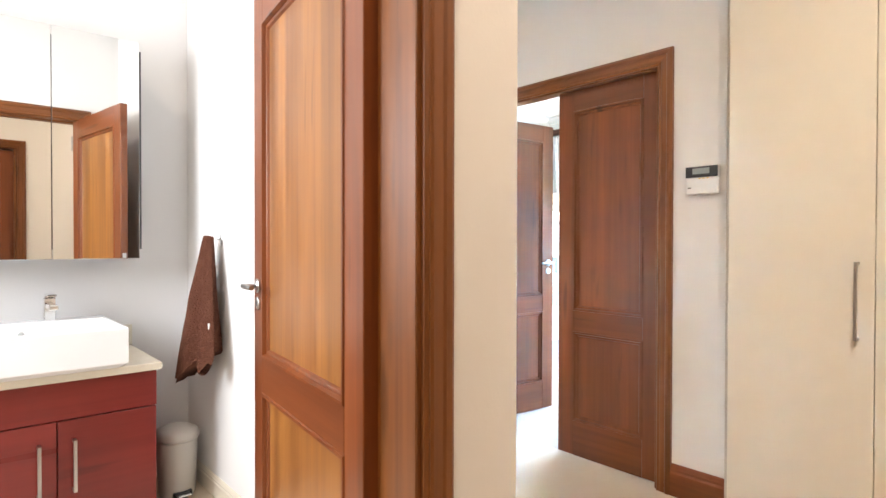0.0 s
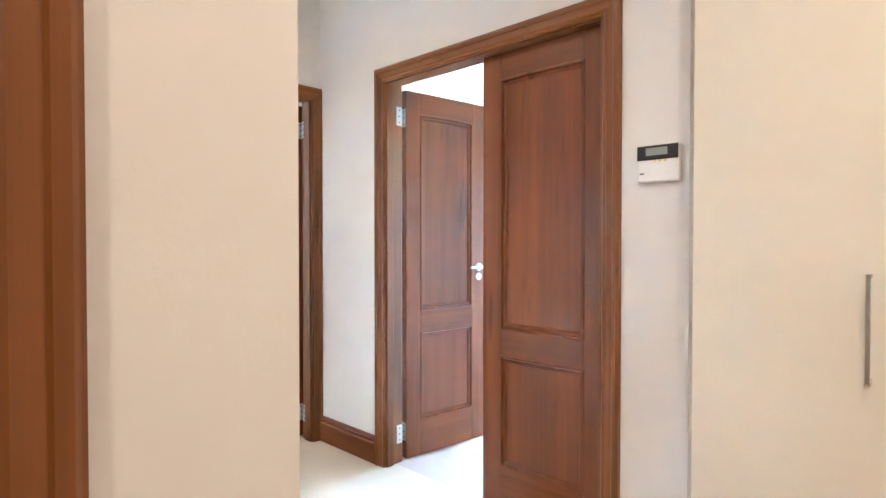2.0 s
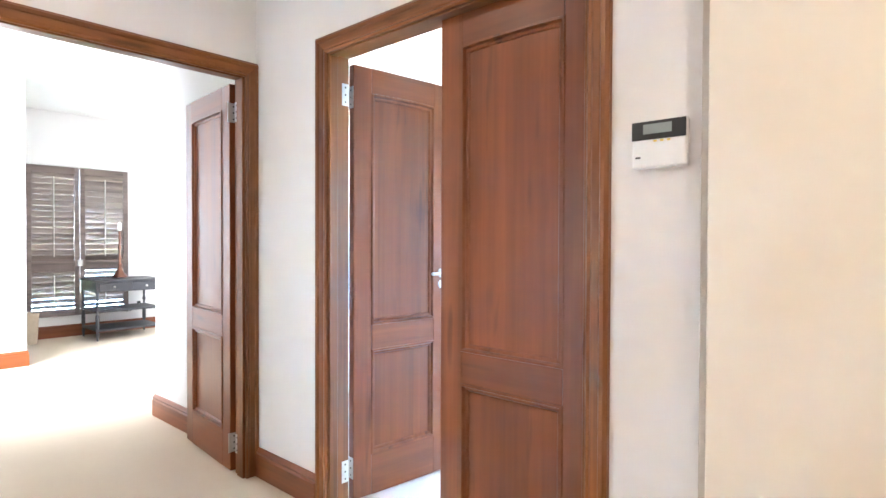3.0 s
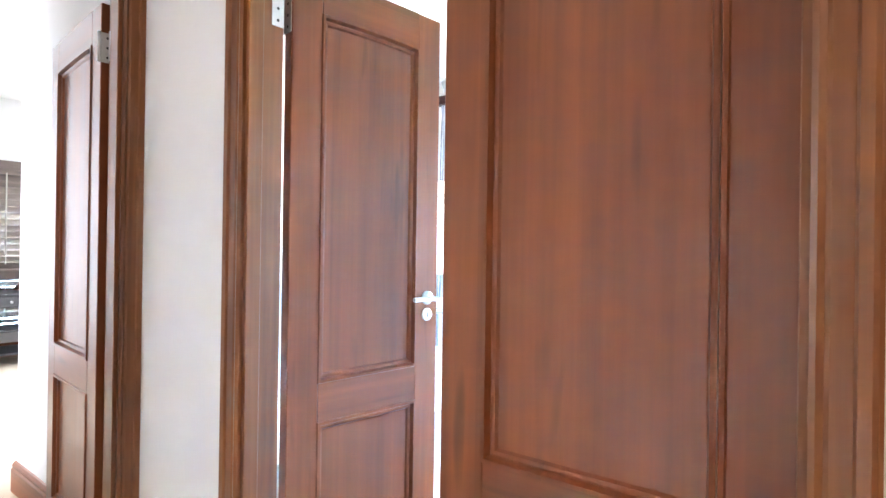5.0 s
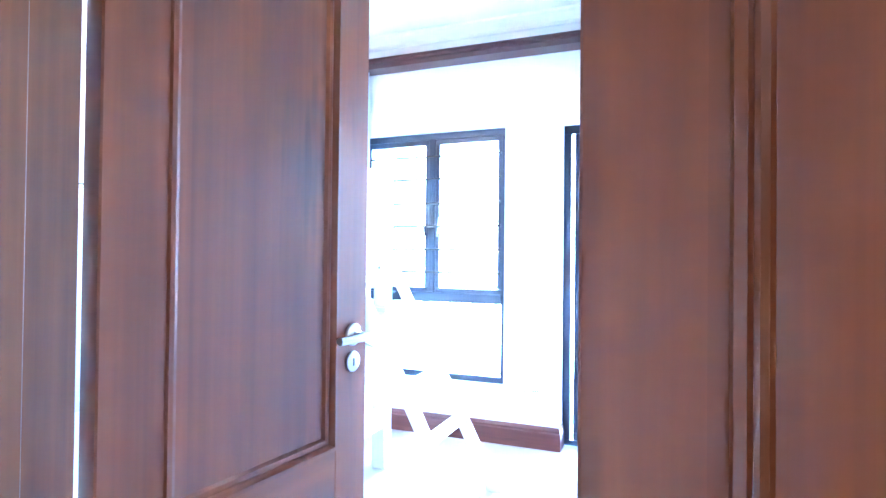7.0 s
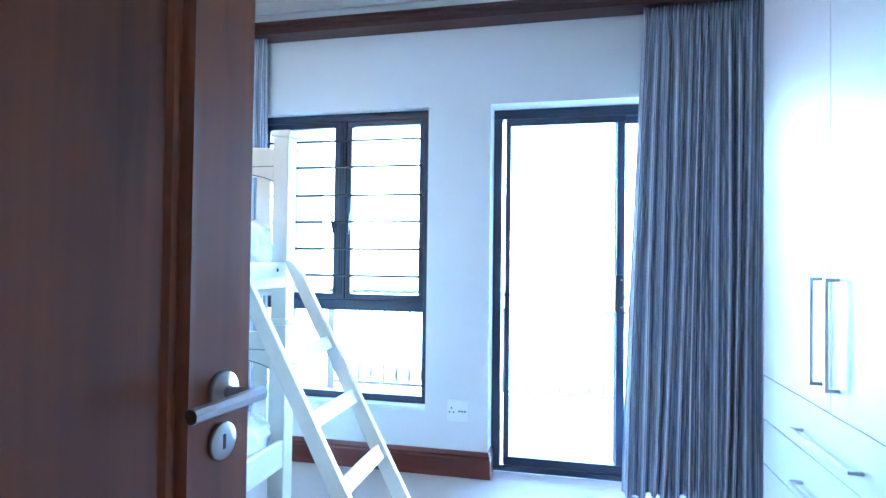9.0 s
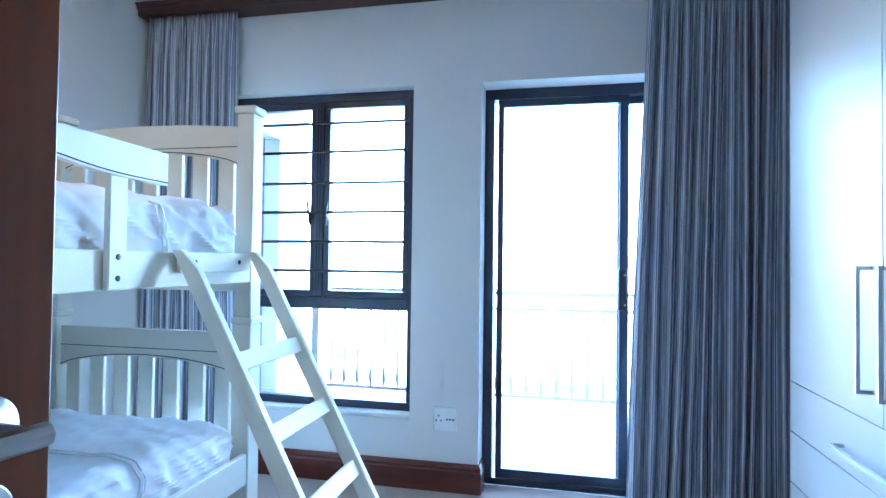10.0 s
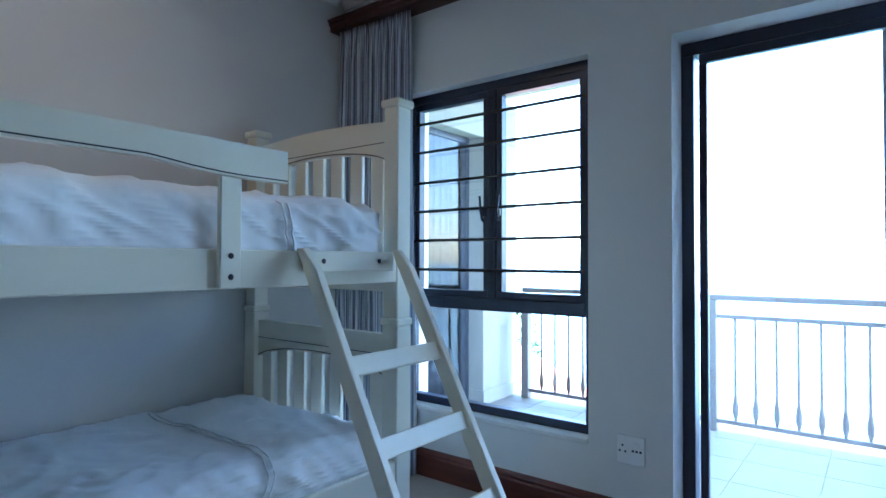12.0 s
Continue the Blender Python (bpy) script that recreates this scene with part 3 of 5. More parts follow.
def door_leaf(m, width, label, group, handle=True, keyhole=True, height=2.035, hinges=True, hinge_out=1, board=None):
    """A two-panel leaf: local x from the hinge to the free edge, local y from -0.02 to 0.02."""
    leaf = thing("door_leaf", m, label, "door", group)
    st, top, lock0, lock1, low = 0.103, 0.118, 0.700, 0.822, 0.205
    h, z0, t = height, 0.008, 0.02
    part("stile", box(0, st, -t, t, z0, h, 0.0025), WOOD_Z, leaf)
    part("stile", box(width - st, width, -t, t, z0, h, 0.0025), WOOD_Z, leaf)
    a, b = st + 0.0005, width - st - 0.0005
    part("bottom_rail", box(a, b, -t, t, z0, low, 0.0), WOOD_X, leaf)
    part("lock_rail", box(a, b, -t, t, lock0, lock1, 0.0), WOOD_X, leaf)
    rise = 0.005
    head = outline(a, b, lock1, h - top, rise)[2:]
    bm = prism([(a, h), (b, h)] + head, 2 * t)
    bm.transform(Matrix.Translation((0, -t, 0)))
    part("top_rail", bm, WOOD_X, leaf)
    part("panel", box(a - 0.005, b + 0.005, -0.0045, 0.0045, low - 0.005, lock0 + 0.005), board or WOOD_Z, leaf)
    part("panel", box(a - 0.005, b + 0.005, -0.0045, 0.0045, lock1 - 0.005, h - top + 0.005), board or WOOD_Z, leaf)
    for face, out in ((-t, -1), (t, 1)):
        part("moulding", ring(a, b, low, lock0, 0.0, face, out), WOOD_Z, leaf)
        part("moulding", ring(a, b, lock1, h - top, rise, face, out), WOOD_Z, leaf)
    if handle:
        for face, out in ((-t, -1), (t, 1)):
            lever_set(leaf, width - 0.052, 1.052, face, out, -1, keyhole)
        part("lock_plate", box(width - 0.001, width + 0.0015, -0.011, 0.011, 0.93, 1.13, 0.0005), STEEL, leaf)
    if hinges:
        for z in (0.157, 1.885):
            hg = part("hinge", box(-0.0022, -0.0002, -0.018, 0.021, z - 0.05, z + 0.05, 0.0004), HINGE, leaf, "steel butt hinge")
            part("knuckle", tube([(-0.004, hinge_out * 0.026, z - 0.05), (-0.004, hinge_out * 0.026, z + 0.05)], 0.006, 10), HINGE, hg, "", True)
            for s in (-0.033, 0.0, 0.033):
                part("screw", tube([(-0.0026, 0.0, z + s), (-0.0016, 0.0, z + s)], 0.0045, 8), BLACK, hg)
    return leaf


# double door between hall and bedroom
door_frame("door_1", Matrix.Translation((-2.105, Y_HALL, 0)), 1.265, 0.116, "red-brown varnished double-door frame with moulded architraves", 0.045, back=False)
door_leaf(pose(-2.120, 3.3615, 0, 0, 0, 84.0), 0.594, "red-brown two-panel hardwood door leaf, wide open into the bedroom", "double door leaves")
door_leaf(pose(-0.843, 3.286, 0, 0, 0, 180), 0.624, "red-brown two-panel hardwood door leaf, closed", "double door leaves", handle=False, hinge_out=-1, height=2.047)
# jamb halves of the hinges of the open leaves
for z in (0.157, 1.885):
    for at, turn in (((-2.105, 3.315, z), 0), ((-2.80, 3.154, z), -90)):
        hp = thing("hinge_plate", Matrix.Translation(at) @ pose(0, 0, 0, 0, 0, turn), "steel hinge plate screwed to the door jamb", "hinge", "hinge plates")
        part("plate", box(0.0, 0.0018, -0.019, 0.019, -0.05, 0.05, 0.0005), HINGE, hp)
        for s in (-0.033, 0.0, 0.033):
            part("screw", tube([(0.0016, 0.0, s), (0.0024, 0.0, s)], 0.0045, 8), BLACK, hp)
# second bedroom's door at the end of the hall
door_frame("door_2", pose(X_END, 1.827, 0, 0, 0, 90), 1.327, X_END - X_END2, "red-brown varnished door frame at the end of the hall", 0.06, back=False)
door_leaf(pose(-2.842, 3.158, 0, 0, 0, 175.0), 0.655, "red-brown two-panel hardwood door, open into the second bedroom", "single doors", handle=False)
# bathroom door
door_frame("door_3", pose(X_BATH, 0.468, 0, 0, 0, 90), 0.868, X_BATH - X_BATH2, "red-brown varnished door frame of the bathroom", 0.06)
door_leaf(Matrix.Translation((-0.492, 1.322, 0)) @ pose(0, 0, 0, 0, 0, 180 - math.degrees(math.atan2(0.118, 0.855))), 0.862, "orange-brown two-panel hardwood door, open into the bathroom", "single doors", hinge_out=1, board=GOLD_Z)
# dressing door opposite
door_frame("door_4", pose(1.3, 1.112, 0, 0, 0, -90), 0.835, 0.1, "red-brown varnished door frame facing the bathroom", 0.05, back=False)
door_leaf(pose(1.352, 1.105, 0, 0, 0, -90), 0.82, "red-brown two-panel hardwood door, closed", "single doors", handle=False, hinges=False)

# skirtings
SK = 0.15
skirting("baseboard_hall_a", [(-2.18 - 0.005, Y_HALL), (X_END + 0.02, Y_HALL)], SK, WOOD_X)
skirting("baseboard_hall_b", [(-0.478, Y_HALL), (-0.765, Y_HALL)], SK, WOOD_X)
skirting("baseboard_hall_c", [(X_BATH, 1.42), (X_BATH, Y_BATH + 0.0), (X_END, Y_BATH)][::-1], SK, WOOD_Y)
skirting("baseboard_bunk_wall", [(SX0, 6.555), (SX0, Y_WIN), (X_LEFT, Y_WIN), (X_LEFT, Y_IN + 0.01), (-2.19, Y_IN + 0.005)], 0.145, RED_X)
skirting("baseboard_wardrobe_side", [(-0.3, 5.85), (-0.3, Y_WIN), (SX1 + 0.01, Y_WIN)], 0.145, RED_X)
skirting("baseboard_second_right", [(-2.94, 3.262), (-4.147, 3.262), (-4.147, 6.3)], SK, WOOD_X)
skirting("baseboard_second_far", [(-8.30, 6.3), (-8.30, 3.035), (-6.67, 3.035), (-6.67, 0.8)], SK, WOOD_Y)
skirting("baseboard_bathroom", [(-0.6, Y_BATH2 - 0.006), (-2.6, Y_BATH2 - 0.006), (-2.6, 1.32)], 0.09, TILE, "cream tile skirting along the bathroom wall")


# ---- bedroom windows ----
def bar(x0, x1, y0, y1, z0, z1, bevel=0.003):
    return box(x0, x1, y0, y1, z0, z1, bevel)


win = thing("window_1", Matrix.Translation((0, 0, 0)), "dark aluminium casement window with burglar bars over a fixed light", "window", kind="structure")
fy0, fy1 = 6.502, 6.552
part("window_frame", bar(WX0, WX1, fy0, fy1, WZ1 - 0.045, WZ1), BLACK_ALU, win)
part("window_frame", bar(WX0, WX1, fy0, fy1, WZ0, WZ0 + 0.045), BLACK_ALU, win)
part("window_frame", bar(WX0, WX0 + 0.04, fy0, fy1, WZ0 + 0.045, WZ1 - 0.045), BLACK_ALU, win)
part("window_frame", bar(WX1 - 0.04, WX1, fy0, fy1, WZ0 + 0.045, WZ1 - 0.045), BLACK_ALU, win)
part("transom", bar(WX0 + 0.04, WX1 - 0.04, fy0, fy1, 0.90, 0.965), BLACK_ALU, win)
part("mullion", bar(-3.015, -2.965, fy0, fy1, 0.965, WZ1 - 0.045), BLACK_ALU, win)
for a, b in ((WX0 + 0.04, -3.015), (-2.965, WX1 - 0.04)):
    s = part("sash", bar(a, b, fy0 + 0.008, fy1 + 0.006, 0.965, 1.0), BLACK_ALU, win)
    part("sash_rail", bar(a, b, fy0 + 0.008, fy1 + 0.006, WZ1 - 0.08, WZ1 - 0.045), BLACK_ALU, s)
    part("sash_rail", bar(a, a + 0.032, fy0 + 0.008, fy1 + 0.006, 1.0, WZ1 - 0.08), BLACK_ALU, s)
    part("sash_rail", bar(b - 0.032, b, fy0 + 0.008, fy1 + 0.006, 1.0, WZ1 - 0.08), BLACK_ALU, s)
    p = part("pane", box(a + 0.02, b - 0.02, 6.545, 6.55, 0.99, WZ1 - 0.07), GLASS, win)
    p.visible_shadow = False
p = part("pane", box(WX0 + 0.03, WX1 - 0.03, 6.525, 6.531, WZ0 + 0.03, 0.92), GLASS, win)
p.visible_shadow = False
for x, d in ((-3.035, -1), (-2.945, 1)):
    hd = part("stay_handle", tube([(x, 6.498, 1.36), (x, 6.482, 1.37), (x + 0.004 * d, 6.476, 1.41), (x + 0.012 * d, 6.478, 1.49)], 0.007), BLACK_ALU, win, "", True)
    part("catch", box(x - 0.012, x + 0.012, 6.49, 6.502, 1.385, 1.425, 0.002), BLACK_ALU, hd)
grille = thing("burglar_bars", Matrix(), "thin black steel burglar bars across the casement window", "burglar bars")
for z in (1.108, 1.268, 1.43, 1.59, 1.762, 1.92):
    part("bar", tube([(WX0 + 0.045, 6.495, z), (-3.0, 6.495, z), (WX1 - 0.045, 6.495, z)], 0.0085, 8), BLACK, grille)
for x in (-3.0, -2.985):
    part("bar_strap", box(x - 0.004, x + 0.004, 6.4885, 6.4925, 1.0, 2.0), BLACK_ALU, grille)
sill = solid("window_sill", box(WX0 - 0.0, WX1 + 0.0, Y_WIN - 0.012, fy0 - 0.001, WZ0 - 0.02, WZ0 + 0.004, 0.004), GREY_WALL, "plastered window sill", "window sill")

slider = thing("sliding_door", Matrix(), "dark aluminium sliding door to the balcony, closed", "sliding door", kind="structure")
q0, q1 = 6.58, 6.66
part("door_frame", bar(SX0, SX1, q0, q1, SZ1 - 0.055, SZ1), BLACK_ALU, slider)
part("door_frame", bar(SX0, SX1, q0, q1, 0.0, 0.035), BLACK_ALU, slider)
part("door_frame", bar(SX0, SX0 + 0.05, q0, q1, 0.035, SZ1 - 0.055), BLACK_ALU, slider)
part("door_frame", bar(SX1 - 0.05, SX1, q0, q1, 0.035, SZ1 - 0.055), BLACK_ALU, slider)
for a, b, y in ((SX0 + 0.068, -1.345, q0 + 0.006), (-1.40, SX1 - 0.04, q0 + 0.045)):
    lf = part("sliding_leaf", bar(a, b, y, y + 0.03, 0.036, 0.085), BLACK_ALU, slider)
    part("leaf_rail", bar(a, b, y, y + 0.03, SZ1 - 0.095, SZ1 - 0.056), BLACK_ALU, lf)
    part("leaf_stile", bar(a, a + 0.032, y, y + 0.03, 0.085, SZ1 - 0.095), BLACK_ALU, lf)
    part("leaf_stile", bar(b - 0.045, b, y, y + 0.03, 0.085, SZ1 - 0.095), BLACK_ALU, lf)
    p = part("pane", box(a + 0.02, b - 0.02, y + 0.012, y + 0.018, 0.07, SZ1 - 0.08), DUSTY_GLASS, lf)
    p.visible_shadow = False
lk = part("pull", box(-1.398, -1.352, 6.556, 6.588, 0.93, 1.14, 0.006), BLACK, slider, "black pull handle with lock")
for z in (0.96, 1.11):
    part("screw", tube([(-1.365, 6.553, z), (-1.365, 6.557, z)], 0.005, 8), STEEL, lk)

# pelmet board and cornice
pel = [(0, 0), (0, 0.03), (0.012, 0.036), (0.012, 0.052), (0.024, 0.058), (0.024, 0.066), (-0.13, 0.066), (-0.13, 0)]
bm = bmesh.new()
rows = [[bm.verts.new((x, 6.31 - d, 2.525 + h)) for d, h in pel] for x in (X_LEFT + 0.005, -0.305)]
for k in range(len(pel)):
    bm.faces.new((rows[0][k], rows[1][k], rows[1][(k + 1) % len(pel)], rows[0][(k + 1) % len(pel)]))
bm.faces.new(rows[0])
bm.faces.new(rows[1][::-1])
bmesh.ops.recalc_face_normals(bm, faces=bm.faces[:])
solid("pelmet", bm, PELMET, "dark varnished wooden pelmet board above the curtains", "pelmet")


def cornice(name, x0, x1, y, s):
    bm = prism([(0, 0), (0.012, 0), (0.016, 0.02), (0.05, 0.055), (0.075, 0.066), (0.08, 0.08), (0, 0.08)], x1 - x0, "yz")
    bm.transform(Matrix.Translation((x0, y, CEIL - 0.06)) @ Matrix.Diagonal((1, s, 1, 1)))
    bmesh.ops.recalc_face_normals(bm, faces=bm.faces[:])
    return solid(name, bm, CEILING, "white plaster cornice under the ceiling", "cornice")


cornice("cornice_window", X_LEFT, -0.3, Y_WIN, -1)
bm = prism([(0, 0), (0.012, 0), (0.016, 0.02), (0.05, 0.055), (0.075, 0.066), (0.08, 0.08), (0, 0.08)], Y_WIN - 0.08 - Y_IN - 0.01, "xz")
bm.transform(Matrix.Translation((X_LEFT, Y_IN + 0.01, CEIL - 0.06)))
solid("cornice_bunk", bm, CEILING, "white plaster cornice under the ceiling", "cornice")


# ---- curtains ----
def curtain(x0, x1, top_in, y, z0, z1, seed, label, pleats):
    """A pleated drop with a gathered heading; the cloth is about twice as wide as its track."""
    rnd = random.Random(seed)
    nu, nv = pleats * 16, 46
    width = []
    for k in range(pleats + 1):
        width.append(0.6 + 0.8 * rnd.random())
    total = sum(width[:pleats])
    edges = [0]
    for k in range(pleats):
        edges.append(edges[-1] + width[k] / total)
    depth = [0.022 + 0.018 * rnd.random() for _ in range(pleats)]
    lean = [0.012 * (rnd.random() - 0.5) for _ in range(pleats + 1)]
    bm = bmesh.new()
    uvl = bm.loops.layers.uv.new("cloth")
    grid, us = [], []
    for i in range(nu + 1):
        k = min(i // 16, pleats - 1)
        a = i / 16 - k
        u = edges[k] + (edges[k + 1] - edges[k]) * a
        us.append((u, k, a))
    cloth = (x1 - x0) * 2.0
    for j in range(nv + 1):
        v = j / nv
        z = z1 + (z0 - z1) * v
        row = []
        head = max(0.0, 1 - v * 11)
        for u, k, a in us:
            wave = math.cos(2 * math.pi * a)
            d = depth[k] * (0.55 + 0.45 * min(1, v * 2.2)) * wave
            d = d * (1 - head) + head * 0.012 * math.cos(2 * math.pi * (a * 3 + 0.2))
            sway = 0.012 * math.sin(5 * u * math.pi + 3 * v + seed) * v + lean[k] * (1 - a) * v + lean[k + 1] * a * v
            xa, xb = x0 + top_in[0] * (1 - v), x1 - top_in[1] * (1 - v)
            hem = 0.012 * math.sin(9 * u * math.pi + seed) * (v ** 8)
            row.append(bm.verts.new((xa + (xb - xa) * u + 0.006 * math.sin(2 * math.pi * a * 2) * (1 - head) + sway, y + d + 0.02 * noise.noise((u * 6, v * 2, seed)), z + hem)))
        grid.append(row)
    for j in range(nv):
        for i in range(nu):
            fc = bm.faces.new((grid[j][i], grid[j + 1][i], grid[j + 1][i + 1], grid[j][i + 1]))
            for loop, (ii, jj) in zip(fc.loops, ((i, j), (i, j + 1), (i + 1, j + 1), (i + 1, j))):
                loop[uvl].uv = (us[ii][0] * cloth, jj / nv)
    ob = smooth(part("curtain", bm, CLOTH))
    mod = ob.modifiers.new("thickness", "SOLIDIFY")
    mod.thickness = 0.003
    return tagged(ob, label, "curtain", "bedroom curtains")


curtain(-1.37, -0.60, (0.09, 0.01), 6.36, 0.02, 2.53, 3, "long navy and grey striped curtain beside the sliding door", 13)
curtain(-4.0, -3.40, (0.02, 0.03), 6.36, 0.02, 2.53, 8, "long navy and grey striped curtain behind the bunk bed", 11)


# ---- bunk bed ----
bed = thing("bunk_bed", Matrix.Translation((-3.45, 4.75, 0)), "ivory painted wooden bunk bed with slatted ends", "bunk bed")
bed_at = Matrix.Translation((3.45, -4.75, 0))


def bp(name, bm, mat=BED_PAINT, parent=None, label="", round_=False):
    bm.transform(bed_at)
    return part(name, bm, mat, parent or bed, label, round_)


BX0, BX1 = -3.985, -2.935
BY0, BY1 = 3.72, 5.815
PW = 0.085
for px in (BX0, BX1 - PW):
    for py in (BY0, BY1 - PW):
        ps = bp("post", box(px, px + PW, py, py + PW, 0.0, 0.895, 0.004))
        bp("post_collar", box(px - 0.006, px + PW + 0.006, py - 0.006, py + PW + 0.006, 0.8955, 0.925, 0.006), parent=ps)
        up = bp("post", box(px + 0.003, px + PW - 0.003, py + 0.003, py + PW - 0.003, 0.926, 1.78, 0.004))
        bp("post_cap", box(px - 0.008, px + PW + 0.008, py - 0.008, py + PW + 0.008, 1.781, 1.814, 0.01, 2), parent=up)


def bed_end(y, t):
    x0, x1 = BX0 + PW, BX1 - PW

    def arch(z_end, z_mid, z_top, crown):
        pts = [(x0, z_end)]
        n = 16
        for k in range(1, n):
            a = k / n
            pts.append((x0 + (x1 - x0) * a, z_end + (z_mid - z_end) * (4 * a * (1 - a)) ** 0.75))
        pts.append((x1, z_end))
        for k in range(n + 1):
            a = 1 - k / n
            pts.append((x0 + (x1 - x0) * a, z_top + crown * 4 * a * (1 - a)))
        return pts
    for z_end, z_mid, z_top, crown, foot in ((1.565, 1.625, 1.730, 0.02, 1.13), (0.675, 0.735, 0.855, 0.0, 0.30)):
        bm = prism(arch(z_end, z_mid, z_top, crown), t)
        bm.transform(Matrix.Translation((0, y, 0)))
        tr = bp("end_rail", bm)
        # dark strips laid on both faces draw the shade of grooves
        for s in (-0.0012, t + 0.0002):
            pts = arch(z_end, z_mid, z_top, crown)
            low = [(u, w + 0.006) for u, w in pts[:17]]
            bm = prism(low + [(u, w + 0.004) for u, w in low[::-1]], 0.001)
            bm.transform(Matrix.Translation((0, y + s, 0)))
            bp("groove_shade_line", bm, GROOVE_SHADE_AND_MARK, tr)
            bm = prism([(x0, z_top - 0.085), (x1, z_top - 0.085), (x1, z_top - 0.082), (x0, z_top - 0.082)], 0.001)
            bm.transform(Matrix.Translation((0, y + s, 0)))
            bp("groove_shade_line", bm, GROOVE_SHADE_AND_MARK, tr)
        n = 7
        pitch = (x1 - x0) / n
        for k in range(n):
            c = x0 + pitch * (k + 0.5)
            bp("slat", box(c - 0.037, c + 0.037, y + 0.006, y + t - 0.006, foot, z_end + 0.055, 0.003))
        bp("cross_rail", box(x0, x1, y, y + t, foot - 0.10, foot, 0.003))


bed_end(BY1 - 0.06, 0.032)
bed_end(BY0 + 0.03, 0.032)
for x0 in (BX1 - 0.030, BX0 + 0.004):
    bp("side_board", box(x0, x0 + 0.026, BY0 + PW, BY1 - PW, 1.072, 1.19, 0.004))
    bp("side_board", box(x0, x0 + 0.026, BY0 + PW, BY1 - PW, 0.235, 0.362, 0.004))
# guard rail with its posts
n = 24
up, low = [], []
for k in range(n + 1):
    y = 3.86 + (5.182 - 3.86) * k / n
    a = k / n
    dip = 0.024 * min(1.0, max(0.0, (min(a, 1 - a) - 0.10) / 0.22))
    low.append((y, 1.402 + dip * dip / 0.024))
    up.append((y, 1.503 + 0.004 * math.sin(math.pi * a)))
bm = prism(low + up[::-1], 0.026, "yz")
bm.transform(Matrix.Translation((BX1 - 0.002, 0, 0)))
gr = bp("guard_rail", bm)
# a thin dark strip on the rail's face paints its groove's shade
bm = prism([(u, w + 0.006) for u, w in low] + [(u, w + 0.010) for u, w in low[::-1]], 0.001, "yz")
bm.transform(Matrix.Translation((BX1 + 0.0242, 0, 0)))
bp("groove_shade_line", bm, GROOVE_SHADE_AND_MARK, gr)
for y in (4.953, 4.03):
    gp = bp("guard_post", box(BX1 - 0.003, BX1 + 0.018, y, y + 0.07, 1.074, 1.404, 0.004))
    for z in (1.108, 1.17):
        bm = spun([(0.0085, 0), (0.009, 0.002), (0.006, 0.004), (0.003, 0.0035)], 14, Matrix.Translation((BX1 + 0.018, y + 0.035, z)) @ pose(0, 0, 0, 0, 90))
        bp("bolt", bm, BLACK_ALU, gp, "", True)
bp("back_guard", box(BX0 + 0.004, BX0 + 0.028, BY0 + PW, BY1 - PW, 1.40, 1.50, 0.004))
for z in (0.30, 1.13):
    for k in range(9):
        y = BY0 + 0.2 + k * 0.205
        bp("bed_slat", box(BX0 + 0.03, BX1 - 0.031, y, y + 0.07, z - 0.02, z))


def duvet(name, z0, z1, x0, x1, y0, y1, seed, label):
    """A soft mattress in a duvet cover: rounded, creased, a little slack."""
    bm = bmesh.new()
    bmesh.ops.create_cube(bm, size=2)
    bmesh.ops.subdivide_edges(bm, edges=bm.edges[:], cuts=89, use_grid_fill=True)
    cx, cy, cz = (x0 + x1) / 2, (y0 + y1) / 2, (z0 + z1) / 2
    hx, hy, hz = (x1 - x0) / 2, (y1 - y0) / 2, (z1 - z0) / 2
    r = min(hz * 0.85, 0.075)
    for v in bm.verts:
        p = Vector((v.co.x * hx, v.co.y * hy, v.co.z * hz))
        core = Vector((max(-hx + r, min(hx - r, p.x)), max(-hy + r, min(hy - r, p.y)), max(-hz + r, min(hz - r, p.z))))
        d = p - core
        if d.length > 1e-6:
            p = core + d.normalized() * r
        w = Vector((cx, cy, cz)) + p
        if v.co.z > -0.6:
            fold = noise.noise((w.x * 3.1 + seed, w.y * 2.3, w.z * 5)) * 0.012
            crease = (1 - abs(noise.noise((w.x * 4.0 + w.y * 5.5 + seed, w.y * 1.6 - w.x * 2.2, seed)))) ** 6 * 0.012
            crease += (1 - abs(noise.noise((w.x * 9.0 - w.y * 7.5, w.y * 8.0 + w.x * 3.0, seed * 2)))) ** 8 * 0.006
            edge = max(0.0, 1 - abs(abs(v.co.x) - 1) * 3) + max(0.0, 1 - abs(abs(v.co.y) - 1) * 2.5)
            ripple = 1 - abs(noise.noise(((w.y + 1.3 * w.z + 0.4 * w.x) * 10.0, (w.y - w.z - w.x) * 2.6, seed * 3)))
            crease += ripple ** 7 * 0.030 * min(1.0, edge) * (0.4 + 0.9 * abs(noise.noise((w.y * 2.1, w.x * 2, seed))))
            fine = noise.noise((w.x * 11, w.y * 9, w.z * 14 + seed)) * 0.003
            if v.co.z > 0.9:
                crease *= 0.75
            side = 0.75 if abs(v.co.x) > 0.97 else 1.0
            k = fold + crease * side + fine
            if v.co.z > 0.9:
                w.z += k
            else:
                w += d.normalized() * k if d.length > 1e-6 else Vector((0, 0, k))
        v.co = w
    bmesh.ops.recalc_face_normals(bm, faces=bm.faces[:])
    hull = [v.co.copy() for v in bm.verts]
    base = Vector((cx, cy, z0))
    bm.transform(Matrix.Translation(-base))
    t = thing(name, Matrix.Translation(base), label, "duvet", "duvets")
    ob = smooth(part("cover", bm, LINEN, t))
    return t, base, hull


